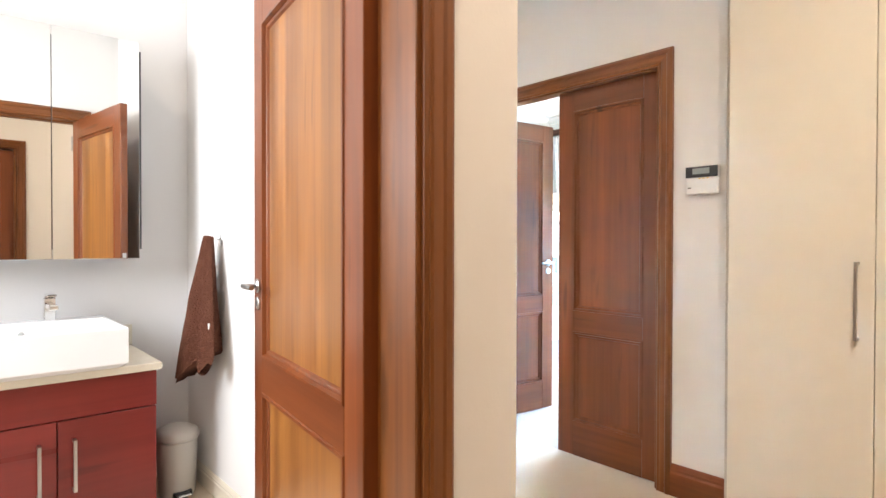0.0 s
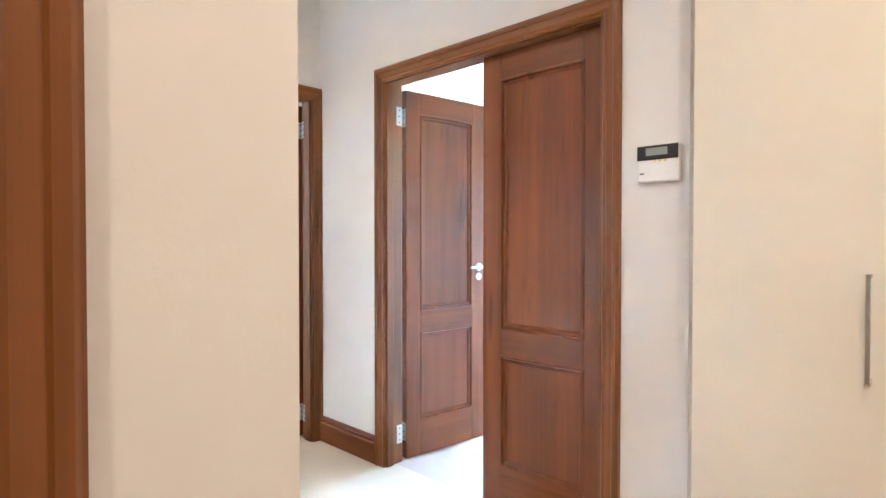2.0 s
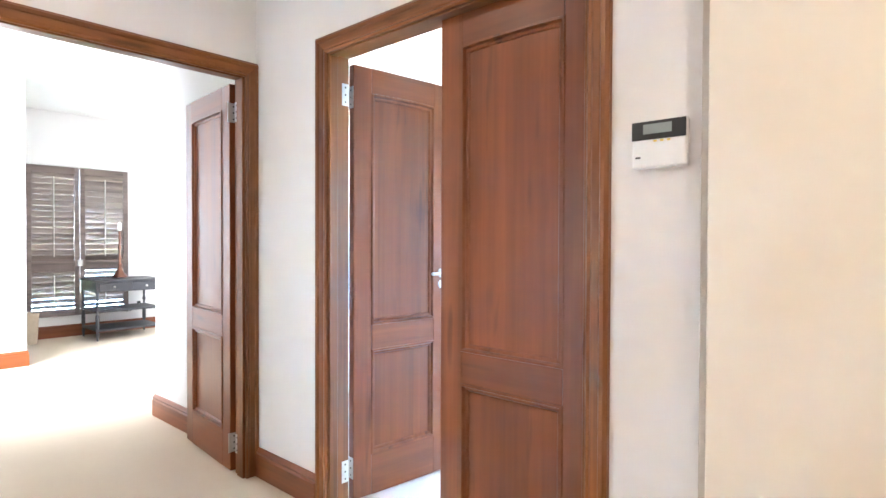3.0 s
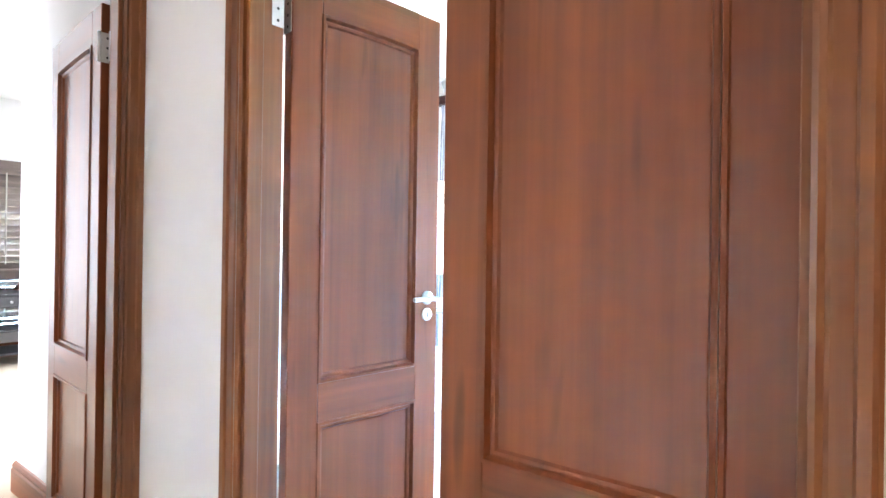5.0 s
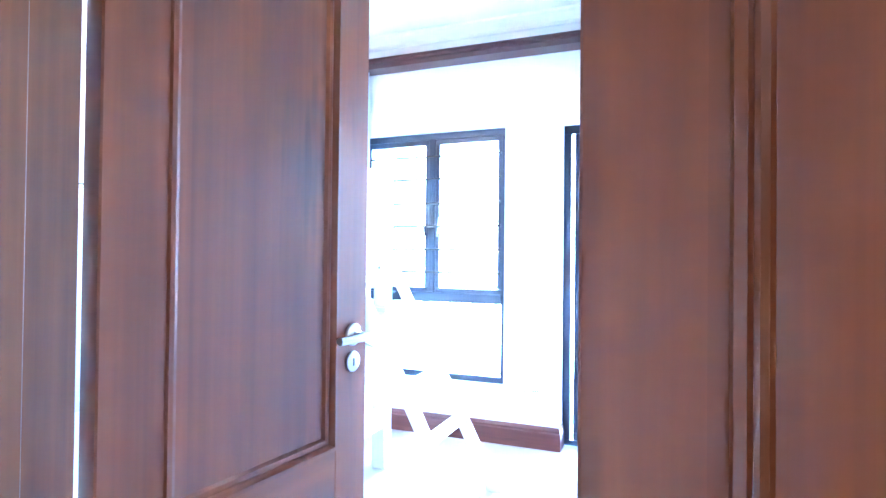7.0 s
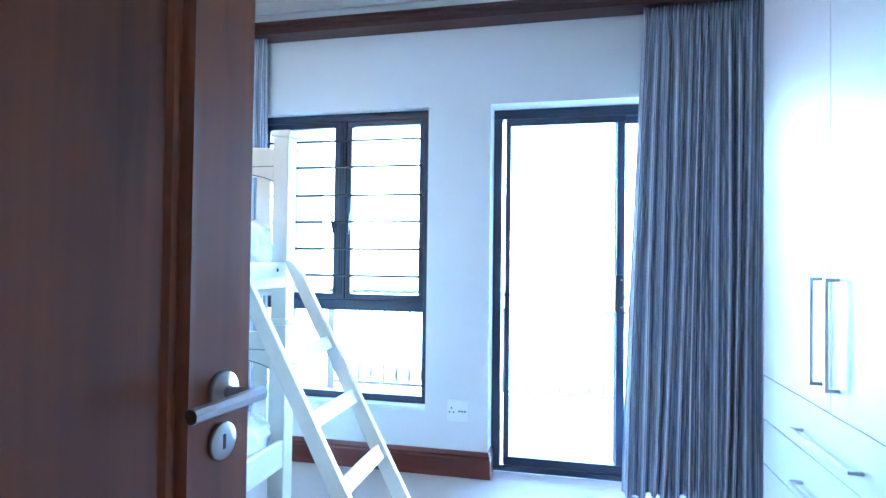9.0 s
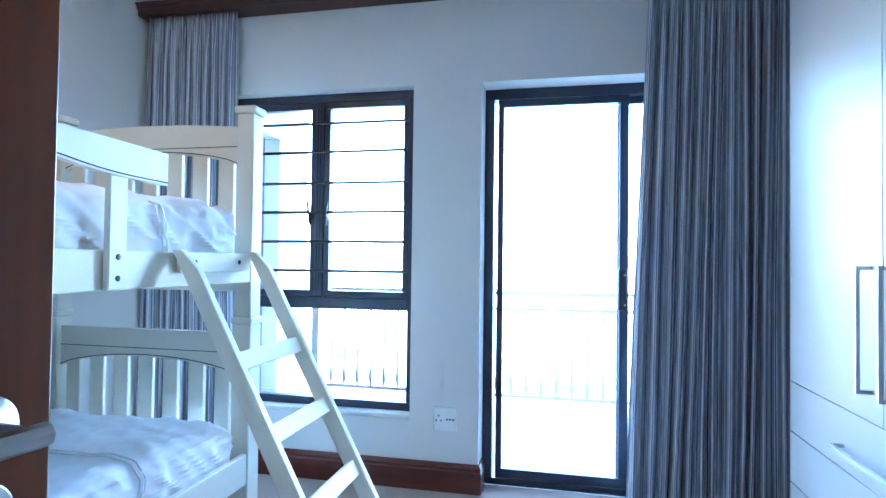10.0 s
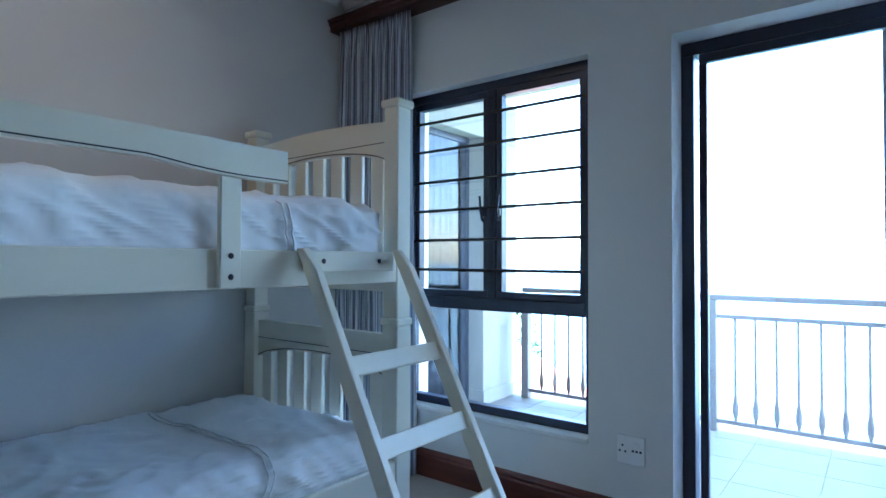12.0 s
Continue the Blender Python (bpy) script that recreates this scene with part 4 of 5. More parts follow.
def seam(t, base, pts):
    for off in (-0.012, 0.012):
        part("piping", tube([Vector(p) - base + Vector((0, off, 0.0)) for p in pts], 0.0035, 6), LINEN, t, "", True)


def over(hull, x, y):
    """Height of the cover above a spot."""
    return max(p.z for p in hull if abs(p.x - x) < 0.02 and abs(p.y - y) < 0.02)


def beside(hull, y, z):
    """How far the cover bulges out at its open side."""
    return max(p.x for p in hull if abs(p.z - z) < 0.02 and abs(p.y - y) < 0.02)


low, b0, hull = duvet("lower_mattress", 0.302, 0.495, BX0 + 0.035, BX1 - 0.045, BY0 + 0.10, BY1 - 0.10, 4.0, "white duvet on the lower bunk mattress")
run = [(x, 5.21 + 0.006 * math.sin(9 * x) - 1.0 * max(0, x + 3.15) ** 2) for x in [-3.86 + 0.03 * k for k in range(29)]]
line = [(x, y, over(hull, x, y) + 0.001) for x, y in run]
line += [(beside(hull, 5.17, z) + 0.001, 5.18 - 0.5 * (0.46 - z), z) for z in (0.46, 0.43, 0.40, 0.37)]
seam(low, b0, line)
top, b1, hull = duvet("upper_mattress", 1.132, 1.372, BX0 + 0.035, BX1 - 0.035, BY0 + 0.10, BY1 - 0.12, 9.0, "white creased duvet on the upper bunk mattress")
line = [(x, 5.19, over(hull, x, 5.19) + 0.001) for x in [-3.86 + 0.04 * k for k in range(21)]]
line += [(beside(hull, y, z) + 0.001, y, z) for y, z in [(5.215 + 0.1 * (1.36 - z), z) for z in [1.345 - 0.02 * k for k in range(9)]]]
seam(top, b1, line)

# ladder hooked on the side board
lad = thing("bunk_ladder", Matrix.Translation((-2.35, 5.48, 0)), "ivory painted wooden ladder leaning on the bunk bed", "ladder")
lat = Matrix.Translation((2.35, -5.48, 0))
SL = 0.535


def lx(z):
    return -2.930 + (1.195 - z) * SL


for y in (5.245, 5.70):
    bm = prism([(lx(0.0) - 0.012, 0.0), (lx(0.0) + 0.066, 0.0), (lx(1.13) + 0.066, 1.13), (lx(1.185) + 0.03, 1.197), (lx(1.195) + 0.002, 1.197)], 0.030)
    bm.transform(lat @ Matrix.Translation((0, y - 0.015, 0)))
    bmesh.ops.bevel(bm, geom=bm.edges[:], offset=0.003, segments=1, affect="EDGES")
    part("stringer", bm, BED_PAINT, lad)
for z in (0.135, 0.365, 0.60, 0.83):
    run = Vector((SL, -1)).normalized()
    up = Vector((1, SL)).normalized()
    mid = Vector((lx(z) + 0.034, z))
    bm = prism([tuple(mid + run * a * 0.031 + up * b * 0.012) for a, b in ((-1, -1), (1, -1), (1, 1), (-1, 1))], 0.424)
    bm.transform(Matrix.Translation((0, 5.2605, 0)))
    bmesh.ops.bevel(bm, geom=bm.edges[:], offset=0.003, segments=1, affect="EDGES")
    bm.transform(lat)
    part("rung", bm, BED_PAINT, lad)
bm = box(-2.934, -2.914, 5.2605, 5.6845, 1.118, 1.19, 0.003)
bm.transform(lat)
hb = part("hook_board", bm, BED_PAINT, lad)
for y in (5.335, 5.605):
    bm = spun([(0.0085, 0), (0.009, 0.002), (0.006, 0.004), (0.003, 0.0035)], 14, lat @ Matrix.Translation((-2.914, y, 1.155)) @ pose(0, 0, 0, 0, 90))
    part("bolt", bm, BLACK_ALU, hb, "", True)


# ---- wardrobe in the bedroom ----
def bow_handle(parent, a, b, out, r=0.006):
    """A square bow handle between two feet, standing out along the vector out."""
    a, b, o = Vector(a), Vector(b), Vector(out)
    w = (b - a).normalized()
    side = w.cross(o.normalized())

    def rod(p, q, u, v, r):
        bm = bmesh.new()
        vs = [bm.verts.new(c + s * u * r + t * v * r) for c in (p, q) for s, t in ((-1, -1), (1, -1), (1, 1), (-1, 1))]
        for k in range(4):
            bm.faces.new((vs[k], vs[(k + 1) % 4], vs[4 + (k + 1) % 4], vs[4 + k]))
        bm.faces.new(vs[:4])
        bm.faces.new(vs[4:])
        bmesh.ops.recalc_face_normals(bm, faces=bm.faces[:])
        return bm
    on = o.normalized()
    h = part("handle", rod(a + o - w * r, b + o + w * r, side, on, r), STEEL, parent, "brushed steel bow handle")
    part("handle_foot", rod(a, a + o * 0.86, side, w, r), STEEL, h)
    part("handle_foot", rod(b, b + o * 0.86, side, w, r), STEEL, h)


FX = -0.885
for unit, (u0, u1) in enumerate(((4.70, 5.80), (3.75, 4.697))):
    ward = thing("wardrobe", Matrix.Translation((-0.6, (u0 + u1) / 2, 0)), "glossy white built-in wardrobe with drawers under its doors", "wardrobe", "bedroom wardrobes")
    off = Matrix.Translation((0.6, -(u0 + u1) / 2, 0))

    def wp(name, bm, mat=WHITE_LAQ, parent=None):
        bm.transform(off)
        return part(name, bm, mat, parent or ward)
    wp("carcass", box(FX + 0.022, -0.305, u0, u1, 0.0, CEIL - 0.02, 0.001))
    mid = 5.20 if unit == 0 else (u0 + u1) / 2
    for a, b, s in ((u0 + 0.002, mid - 0.0015, 1), (mid + 0.0015, u1 - 0.002, -1)):
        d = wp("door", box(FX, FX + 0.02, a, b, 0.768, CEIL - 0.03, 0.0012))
        y = b - 0.052 if s > 0 else a + 0.052
        bow_handle(d, off @ Vector((FX, y, 0.845)), off @ Vector((FX, y, 1.165)), (-0.034, 0, 0), 0.005)
    for z0, z1 in ((0.595, 0.765), (0.42, 0.592), (0.245, 0.417), (0.08, 0.242)):
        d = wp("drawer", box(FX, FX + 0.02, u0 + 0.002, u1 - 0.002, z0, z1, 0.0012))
        bow_handle(d, off @ Vector((FX, mid - 0.19, z0 + 0.065)), off @ Vector((FX, mid + 0.21, z0 + 0.065)), (-0.034, 0, 0), 0.005)

# socket plate on the window wall
sk = thing("wall_socket", Matrix.Translation((-2.25, Y_WIN, 0.365)), "white square wall socket plate under the window", "socket")
part("plate", box(-0.060, 0.060, -0.009, 0.0, -0.06, 0.06, 0.003), WHITE_PLASTIC, sk)
for dx, dz in ((-0.034, 0.016), (-0.022, -0.008), (-0.046, -0.008)):
    part("pin_hole", tube([(dx, -0.0098, dz), (dx, -0.0085, dz)], 0.0048, 10), BLACK, sk)
part("rocker", box(0.012, 0.036, -0.0125, -0.0088, 0.012, 0.034, 0.001), WHITE_PLASTIC, sk)
for dx in (0.010, 0.026, 0.042):
    part("slot", box(dx - 0.005, dx + 0.005, -0.0098, -0.0088, -0.006, 0.003), BLACK, sk)


# ---- hall cupboards ----
CY = 3.12
xs = [-0.472, 0.036, 0.544, 1.052, 1.296]
cup = thing("hall_cupboard", Matrix.Translation((0.4, 3.4, 0)), "cream floor-to-ceiling built-in cupboards in the hall", "cupboard")
co = Matrix.Translation((-0.4, -3.4, 0))


def cp(name, bm, mat=CREAM_LAQ, parent=None, label=""):
    bm.transform(co)
    return part(name, bm, mat, parent or cup, label)


cp("carcass", box(-0.398, 1.296, CY + 0.021, Y_HALL + 0.498, 0.0, CEIL - 0.004, 0.001))
# set back beside the doors, with its shade painted in as darker beige
cp("scribe_strip", box(-0.508, -0.480, Y_HALL - 0.035, Y_HALL - 0.002, 0.0, CEIL - 0.004, 0.002), SHADED_EDGING)
cp("end_filler", box(-0.478, -0.4, CY + 0.021, Y_HALL - 0.002, 0.0, CEIL - 0.004, 0.001))
for n, (a, b) in enumerate(zip(xs, xs[1:])):
    d = cp("door", box(a + 0.0015, b - 0.0015, CY, CY + 0.02, 0.06, CEIL - 0.01, 0.0015))
    if n < 3:
        x = b - 0.052 if n % 2 == 0 else a + 0.045
        bow_handle(d, co @ Vector((x, CY, 0.85)), co @ Vector((x, CY, 1.125)), (0, -0.032, 0), 0.005)
cp("plinth", box(-0.47, 1.296, CY + 0.02, CY + 0.03, 0.0, 0.06))

# ---- alarm keypad ----
kp = thing("alarm_keypad", Matrix.Translation((-0.62, Y_HALL, 1.482)), "white alarm keypad with a dark display panel on the wall", "keypad")
part("body", box(-0.073, 0.073, -0.026, 0.0, -0.063, 0.063, 0.006, 2), WHITE_PLASTIC, kp)
pl = part("display_panel", box(-0.0725, 0.0725, -0.0285, -0.0262, 0.013, 0.0625, 0.001), BLACK, kp)
part("display", box(-0.040, 0.036, -0.0296, -0.0286, 0.028, 0.054), LCD, pl)
for k in range(3):
    part("led", box(-0.012 + k * 0.018, -0.004 + k * 0.018, -0.0292, -0.0262, 0.006, 0.0105), LED, kp)
part("mark", box(-0.062, -0.048, -0.0268, -0.0262, -0.036, -0.031), GROOVE_SHADE_AND_MARK, kp)

# ---- downlight trims ----
for sx, sy, watts in SPOTS:
    tr = thing("downlight_fitting", Matrix.Translation((sx, sy, CEIL if sy < 3.3 else CEIL + 0.02)), "recessed ceiling downlight with a steel trim", "downlight", "downlights")
    bm = bmesh.new()
    loops = []
    for r, h in ((0.062, 0.0), (0.078, -0.004), (0.084, 0.0)):
        loops.append([bm.verts.new((r * math.cos(a * math.pi / 16), r * math.sin(a * math.pi / 16), h - 0.0005)) for a in range(32)])
    for a, b in zip(loops, loops[1:]):
        for k in range(32):
            bm.faces.new((a[k], b[k], b[(k + 1) % 32], a[(k + 1) % 32]))
    part("trim", bm, STEEL, tr)

# ---- bathroom ----
bm = bmesh.new()
add_box(bm, -2.6, X_BATH2, -0.6, Y_BATH2 - 0.001, -0.03, -0.004)
bath_floor = solid("floor_bathroom", bm, GROUT, "cream ceramic tiles on the bathroom floor", "tiled floor")
van = thing("vanity", Matrix.Translation((-2.35, 0.66, 0)), "dark cherry vanity cabinet with a cream stone top", "vanity")
vo = Matrix.Translation((2.35, -0.66, 0))


def vp(name, bm, mat, parent=None, label="", round_=False):
    bm.transform(vo)
    return part(name, bm, mat, parent or van, label, round_)


VX, VY0, VY1 = -2.085, 0.02, 1.30
vp("body", box(-2.598, VX - 0.02, VY0, VY1, 0.0, 0.655, 0.002), CHERRY)
vp("top_panel", box(VX - 0.019, VX, VY0 + 0.0, VY1 + 0.0, 0.505, 0.655, 0.002), CHERRY)
cut = [VY0, 0.49, 0.945, VY1 + 0.0]
for n in range(3):
    d = vp("door", box(VX - 0.019, VX, cut[n] + 0.002, cut[n + 1] - 0.002, 0.05, 0.50, 0.002), CHERRY)
    ys = {0: (cut[1] - 0.05,), 1: (cut[2] - 0.06,), 2: (cut[2] + 0.055,)}[n]
    for y in ys:
        bow_handle(d, vo @ Vector((VX, y, 0.23)), vo @ Vector((VX, y, 0.42)), (0.03, 0, 0), 0.006)
vp("stone_top", box(-2.598, VX + 0.022, VY0 - 0.015, VY1 + 0.018, 0.656, 0.688, 0.004), STONE, None, "cream stone worktop")
vp("splash_strip", box(-2.598, -2.585, VY0, VY1 + 0.018, 0.6885, 0.79, 0.002), STONE)

bas = thing("basin", Matrix.Translation((-2.28, 0.78, 0.689)), "white rectangular ceramic vessel basin on the vanity", "basin")
bm = bmesh.new()
x0, x1, y0, y1, hh, t = -0.25, 0.262, -0.42, 0.40, 0.165, 0.018
outer = [(x0, y0), (x1, y0), (x1, y1), (x0, y1)]
loops = []
for ins, z in ((0.03, 0.0), (0.0, 0.02), (0.0, hh - 0.004), (0.004, hh), (t, hh), (t + 0.004, hh - 0.006), (t + 0.02, 0.05), (t + 0.06, 0.035)):
    back = 0.09 if z > 0.03 and ins >= t else 0.0
    loops.append([bm.verts.new((px + (ins + (back if px < 0 else 0)) * (1 if px < 0 else -1), py + ins * (1 if py < 0 else -1), z)) for px, py in outer])
for a, b in zip(loops, loops[1:]):
    for k in range(4):
        bm.faces.new((a[k], a[(k + 1) % 4], b[(k + 1) % 4], b[k]))
bm.faces.new(loops[0][::-1])
bm.faces.new(loops[-1])
bmesh.ops.recalc_face_normals(bm, faces=bm.faces[:])
ob = part("bowl", bm, CERAMIC, bas)
bv = ob.modifiers.new("edge", "BEVEL")
bv.width, bv.segments = 0.006, 2
part("overflow", spun([(0.011, 0), (0.013, 0.002), (0.012, 0.004)], 16, Matrix.Translation((-0.13, 0.08, 0.12)) @ pose(0, 0, 0, 0, 90)), CHROME, bas)
tap = thing("tap", Matrix.Translation((-2.46, 0.965, 0.854)), "square chrome basin mixer tap", "tap")
part("body", box(-0.022, 0.022, -0.022, 0.022, 0, 0.10, 0.004), CHROME, tap)
part("spout", box(0.0225, 0.14, -0.018, 0.018, 0.055, 0.078, 0.004), CHROME, tap)
part("lever", box(-0.02, 0.09, -0.017, 0.017, 0.1075, 0.118, 0.003), CHROME, tap)
part("lever_base", box(-0.018, 0.018, -0.018, 0.018, 0.1005, 0.107, 0.002), CHROME, tap)

mir = thing("mirror_cabinet", Matrix.Translation((-2.38, 0.697, 1.124)), "mirror-fronted bathroom wall cabinet with dark sides", "mirror cabinet")
part("body", box(-0.218, 0.038, -0.59, 0.608, 0.042, 0.945, 0.001), BLACK_PAINT, mir)
for a, b in ((-0.59, -0.156), (-0.153, 0.263), (0.266, 0.597)):
    part("mirror_door", box(0.0395, 0.05, a, b, 0.0, 0.982, 0.001), MIRROR, mir)

# towel on its hook
tw = thing("towel", Matrix.Translation((-2.11, Y_BATH2 - 0.02, 0.56)), "brown terry towel hanging from a hook", "towel")
bm = bmesh.new()
rows = []
nv, nu = 44, 56
for j in range(nv + 1):
    v = j / nv
    row = []
    for i in range(nu):
        a = 2 * math.pi * i / nu
        half = 0.024 + 0.150 * v ** 0.95
        thick = 0.03 + 0.085 * v ** 0.8
        fold = 1 + 0.38 * math.cos(5 * a + 1.2 * v) * min(1, v * 2.2) + 0.16 * math.cos(9 * a - 2 * v)
        x = half * math.cos(a) * (1 + 0.12 * math.sin(4 * a + v)) - 0.035 * v
        y = -0.03 - thick * 0.5 + thick * 0.62 * math.sin(a) * fold
        zlow = 0.11 - 0.115 * max(0.0, math.cos(a + 2.0)) ** 2 - 0.10 * max(0.0, math.cos(2 * a + 0.6)) ** 3 + 0.05 * math.cos(a)
        row.append(bm.verts.new((x, min(y, -0.002), 0.665 - (0.665 - max(zlow, 0.0)) * v + 0.012 * noise.noise((x * 20, v * 6, 1)))))
    rows.append(row)
for a, b in zip(rows, rows[1:]):
    for k in range(nu):
        bm.faces.new((a[k], a[(k + 1) % nu], b[(k + 1) % nu], b[k]))
bm.faces.new(rows[0])
bm.faces.new(rows[-1][::-1])
bmesh.ops.recalc_face_normals(bm, faces=bm.faces[:])
part("cloth", bm, TOWEL, tw, "", True)
part("tag", box(0.085, 0.112, -0.085, -0.077, 0.245, 0.282, 0.003), WHITE_PLASTIC, tw, "small white label")
hk = thing("towel_hook", Matrix.Translation((-2.11, Y_BATH2 - 0.006, 1.205)), "small chrome towel hook on the wall", "hook")
part("plate", box(-0.012, 0.012, -0.004, 0.0, -0.02, 0.03, 0.002), CHROME, hk)
part("peg", tube([(0, -0.004, 0.01), (0, -0.04, 0.008), (0, -0.048, 0.028)], 0.005), CHROME, hk, "", True)

# pedal bin
pb = thing("pedal_bin", Matrix.Translation((-2.33, 1.452, 0)), "grey plastic pedal bin with a domed lid", "bin")


def oval(profile, kx, ky, steps=32):
    bm = spun(profile, steps)
    bm.transform(Matrix.Diagonal((kx, ky, 1, 1)))
    return bm


part("bucket", oval([(0.076, 0.0), (0.080, 0.012), (0.092, 0.255), (0.093, 0.265)], 1.08, 1.0), BIN_GREY, pb, "", True)
lid = part("lid", oval([(0.096, 0.267), (0.0985, 0.272), (0.098, 0.288), (0.090, 0.305), (0.066, 0.318), (0.03, 0.323), (0.004, 0.324)], 1.08, 1.0), BIN_GREY, pb, "", True)
part("hinge_block", box(-0.112, -0.070, -0.05, 0.05, 0.235, 0.292, 0.012, 3), BIN_GREY, lid)
foot = part("foot_recess", box(0.062, 0.092, -0.042, 0.042, 0.004, 0.034, 0.005), BLACK, pb)
part("pedal", box(0.080, 0.122, -0.032, 0.032, 0.014, 0.026, 0.005), STEEL, foot, "bright steel pedal")

# light switch opposite the mirror
sw = thing("light_switch", Matrix.Translation((1.3, 1.62, 1.2)), "white wall light switch plate", "switch")
part("plate", box(-0.008, 0.0, -0.035, 0.035, -0.055, 0.055, 0.003), WHITE_PLASTIC, sw)
part("rocker", box(-0.012, -0.0085, -0.012, 0.012, -0.018, 0.018, 0.001), WHITE_PLASTIC, sw)

# ---- second bedroom ----
sh = thing("window_shutters", Matrix.Translation((-8.30, 3.92, 0.264)), "closed dark wooden louvred shutters on the window", "shutters")
H = 1.86
for y0, y1 in ((-0.565, -0.002), (0.002, 0.565)):
    for a, b in ((y0, y0 + 0.056), (y1 - 0.056, y1)):
        part("stile", box(0.0, 0.035, a, b, 0.0, H, 0.002), DARKWOOD, sh)
    for z, h in ((0.0, 0.09), (0.56, 0.13), (H - 0.085, 0.085)):
        part("rail", box(0.002, 0.033, y0 + 0.0565, y1 - 0.0565, z, z + h, 0.002), DARKWOOD, sh)
    for z0, z1, n in ((0.09, 0.56, 7), (0.69, H - 0.085, 16)):
        pitch = (z1 - z0) / n
        for k in range(n):
            z = z0 + pitch * (k + 0.5)
            tilt = 44 if n == 7 and k == 0 else 28 if n == 7 and k < 4 else 28 if y0 > 0 and 1 < k < 10 else 20
            bm = box(-0.004, 0.004, y0 + 0.0567, y1 - 0.0567, -0.038, 0.038, 0.002)
            bm.transform(Matrix.Translation((0.017, 0, z)) @ pose(0, 0, 0, 0, tilt + random.uniform(-4, 4)))
            part("louvre", bm, DARKWOOD, sh)
        c = (y0 + y1) / 2
        part("tilt_rod", box(0.055, 0.065, c - 0.006, c + 0.006, z0 + 0.05, z1 - 0.05, 0.002), RODS, sh, "pale tilt rod")
part("latch", box(0.036, 0.05, -0.03, 0.03, 0.62, 0.70, 0.006), STEEL, sh, "steel shutter latch")
part("window_pane", box(-0.10, -0.094, -0.52, 0.52, 0.04, H - 0.04), GLASS, sh)

ds = thing("console_table", Matrix.Translation((-7.91, 4.29, 0)), "black painted console table with two drawers and two shelves", "table")
L, D = 0.395, 0.30
part("top", box(-D, D, -L, L, 0.706, 0.73, 0.004), BLACK_PAINT, ds)
part("apron", box(-D + 0.02, D - 0.025, -L + 0.02, L - 0.02, 0.585, 0.7055, 0.003), BLACK_PAINT, ds)
for s in (-1, 1):
    d = part("drawer", box(D - 0.0245, D - 0.01, s * 0.185 - 0.16, s * 0.185 + 0.16, 0.598, 0.695, 0.003), BLACK_PAINT, ds)
    part("knob", spun([(0.006, 0), (0.006, 0.01), (0.014, 0.016), (0.012, 0.026), (0.004, 0.03)], 14, Matrix.Translation((D - 0.01, s * 0.185, 0.645)) @ pose(0, 0, 0, 0, 90)), STEEL, d, "", True)
for x in (-D + 0.03, D - 0.03):
    for y in (-L + 0.035, L - 0.035):
        bm = spun([(0.011, 0.0), (0.015, 0.05), (0.020, 0.08), (0.014, 0.10), (0.013, 0.14), (0.022, 0.16), (0.022, 0.30), (0.013, 0.32), (0.012, 0.40), (0.022, 0.43), (0.013, 0.46), (0.015, 0.55), (0.022, 0.5845)], 12, Matrix.Translation((x, y, 0)))
        part("leg", bm, BLACK_PAINT, ds, "", True)
for z in (0.115, 0.345):
    part("shelf", box(-D + 0.015, D - 0.015, -L + 0.02, L - 0.02, z, z + 0.02, 0.003), BLACK_PAINT, ds)


def candle_lamp(x, y, z):
    t = thing("table_lamp", Matrix.Translation((x, y, z)), "copper-coloured turned lamp base with a bare candle bulb on the table", "lamp")
    part("base", spun([(0.088, 0), (0.092, 0.01), (0.075, 0.03), (0.045, 0.07), (0.026, 0.12), (0.018, 0.15), (0.03, 0.165), (0.02, 0.18), (0.013, 0.21), (0.022, 0.25), (0.012, 0.28), (0.011, 0.36), (0.022, 0.385), (0.012, 0.41), (0.011, 0.49), (0.024, 0.51), (0.012, 0.53), (0.012, 0.57), (0.026, 0.59), (0.018, 0.60)], 20), COPPER, t, "", True)
    part("bulb", spun([(0.024, 0.601), (0.025, 0.63), (0.025, 0.69), (0.018, 0.71), (0.003, 0.718)], 16), WHITE_PLASTIC, t, "white candle tube", True)


candle_lamp(-8.08, 4.32, 0.731)
cord = thing("lamp_cord", Matrix.Translation((-8.27, 4.62, 0)), "thin black lamp cord plugged into the wall", "cable")
part("plug", box(-0.028, 0.006, -0.02, 0.02, 0.335, 0.385, 0.006), BLACK, cord)
sag = [(0.004, -0.30 * a, 0.345 - 0.62 * a * (1 - a) * 0.55 + 0.30 * max(0, a - 0.7)) for a in [k / 16 for k in range(17)]]
part("wire", tube(sag, 0.004, 6), BLACK, cord, "", True)
tv = thing("wall_television", Matrix.Translation((-8.30, 5.24, 0.9)), "flat black television hung on the white wall", "television")
part("bracket", box(0.0, 0.03, -0.1, 0.1, 0.12, 0.36, 0.003), BLACK, tv)
part("housing", box(0.0305, 0.065, -0.38, 0.38, 0.0, 0.50, 0.006, 2), BLACK_PAINT, tv)
part("screen", box(0.0655, 0.067, -0.36, 0.36, 0.025, 0.48), BLACK, tv)
bk = thing("basket", Matrix.Translation((-8.06, 3.30, 0)), "pale woven waste basket on the carpet", "basket")
bm = bmesh.new()
rows = []
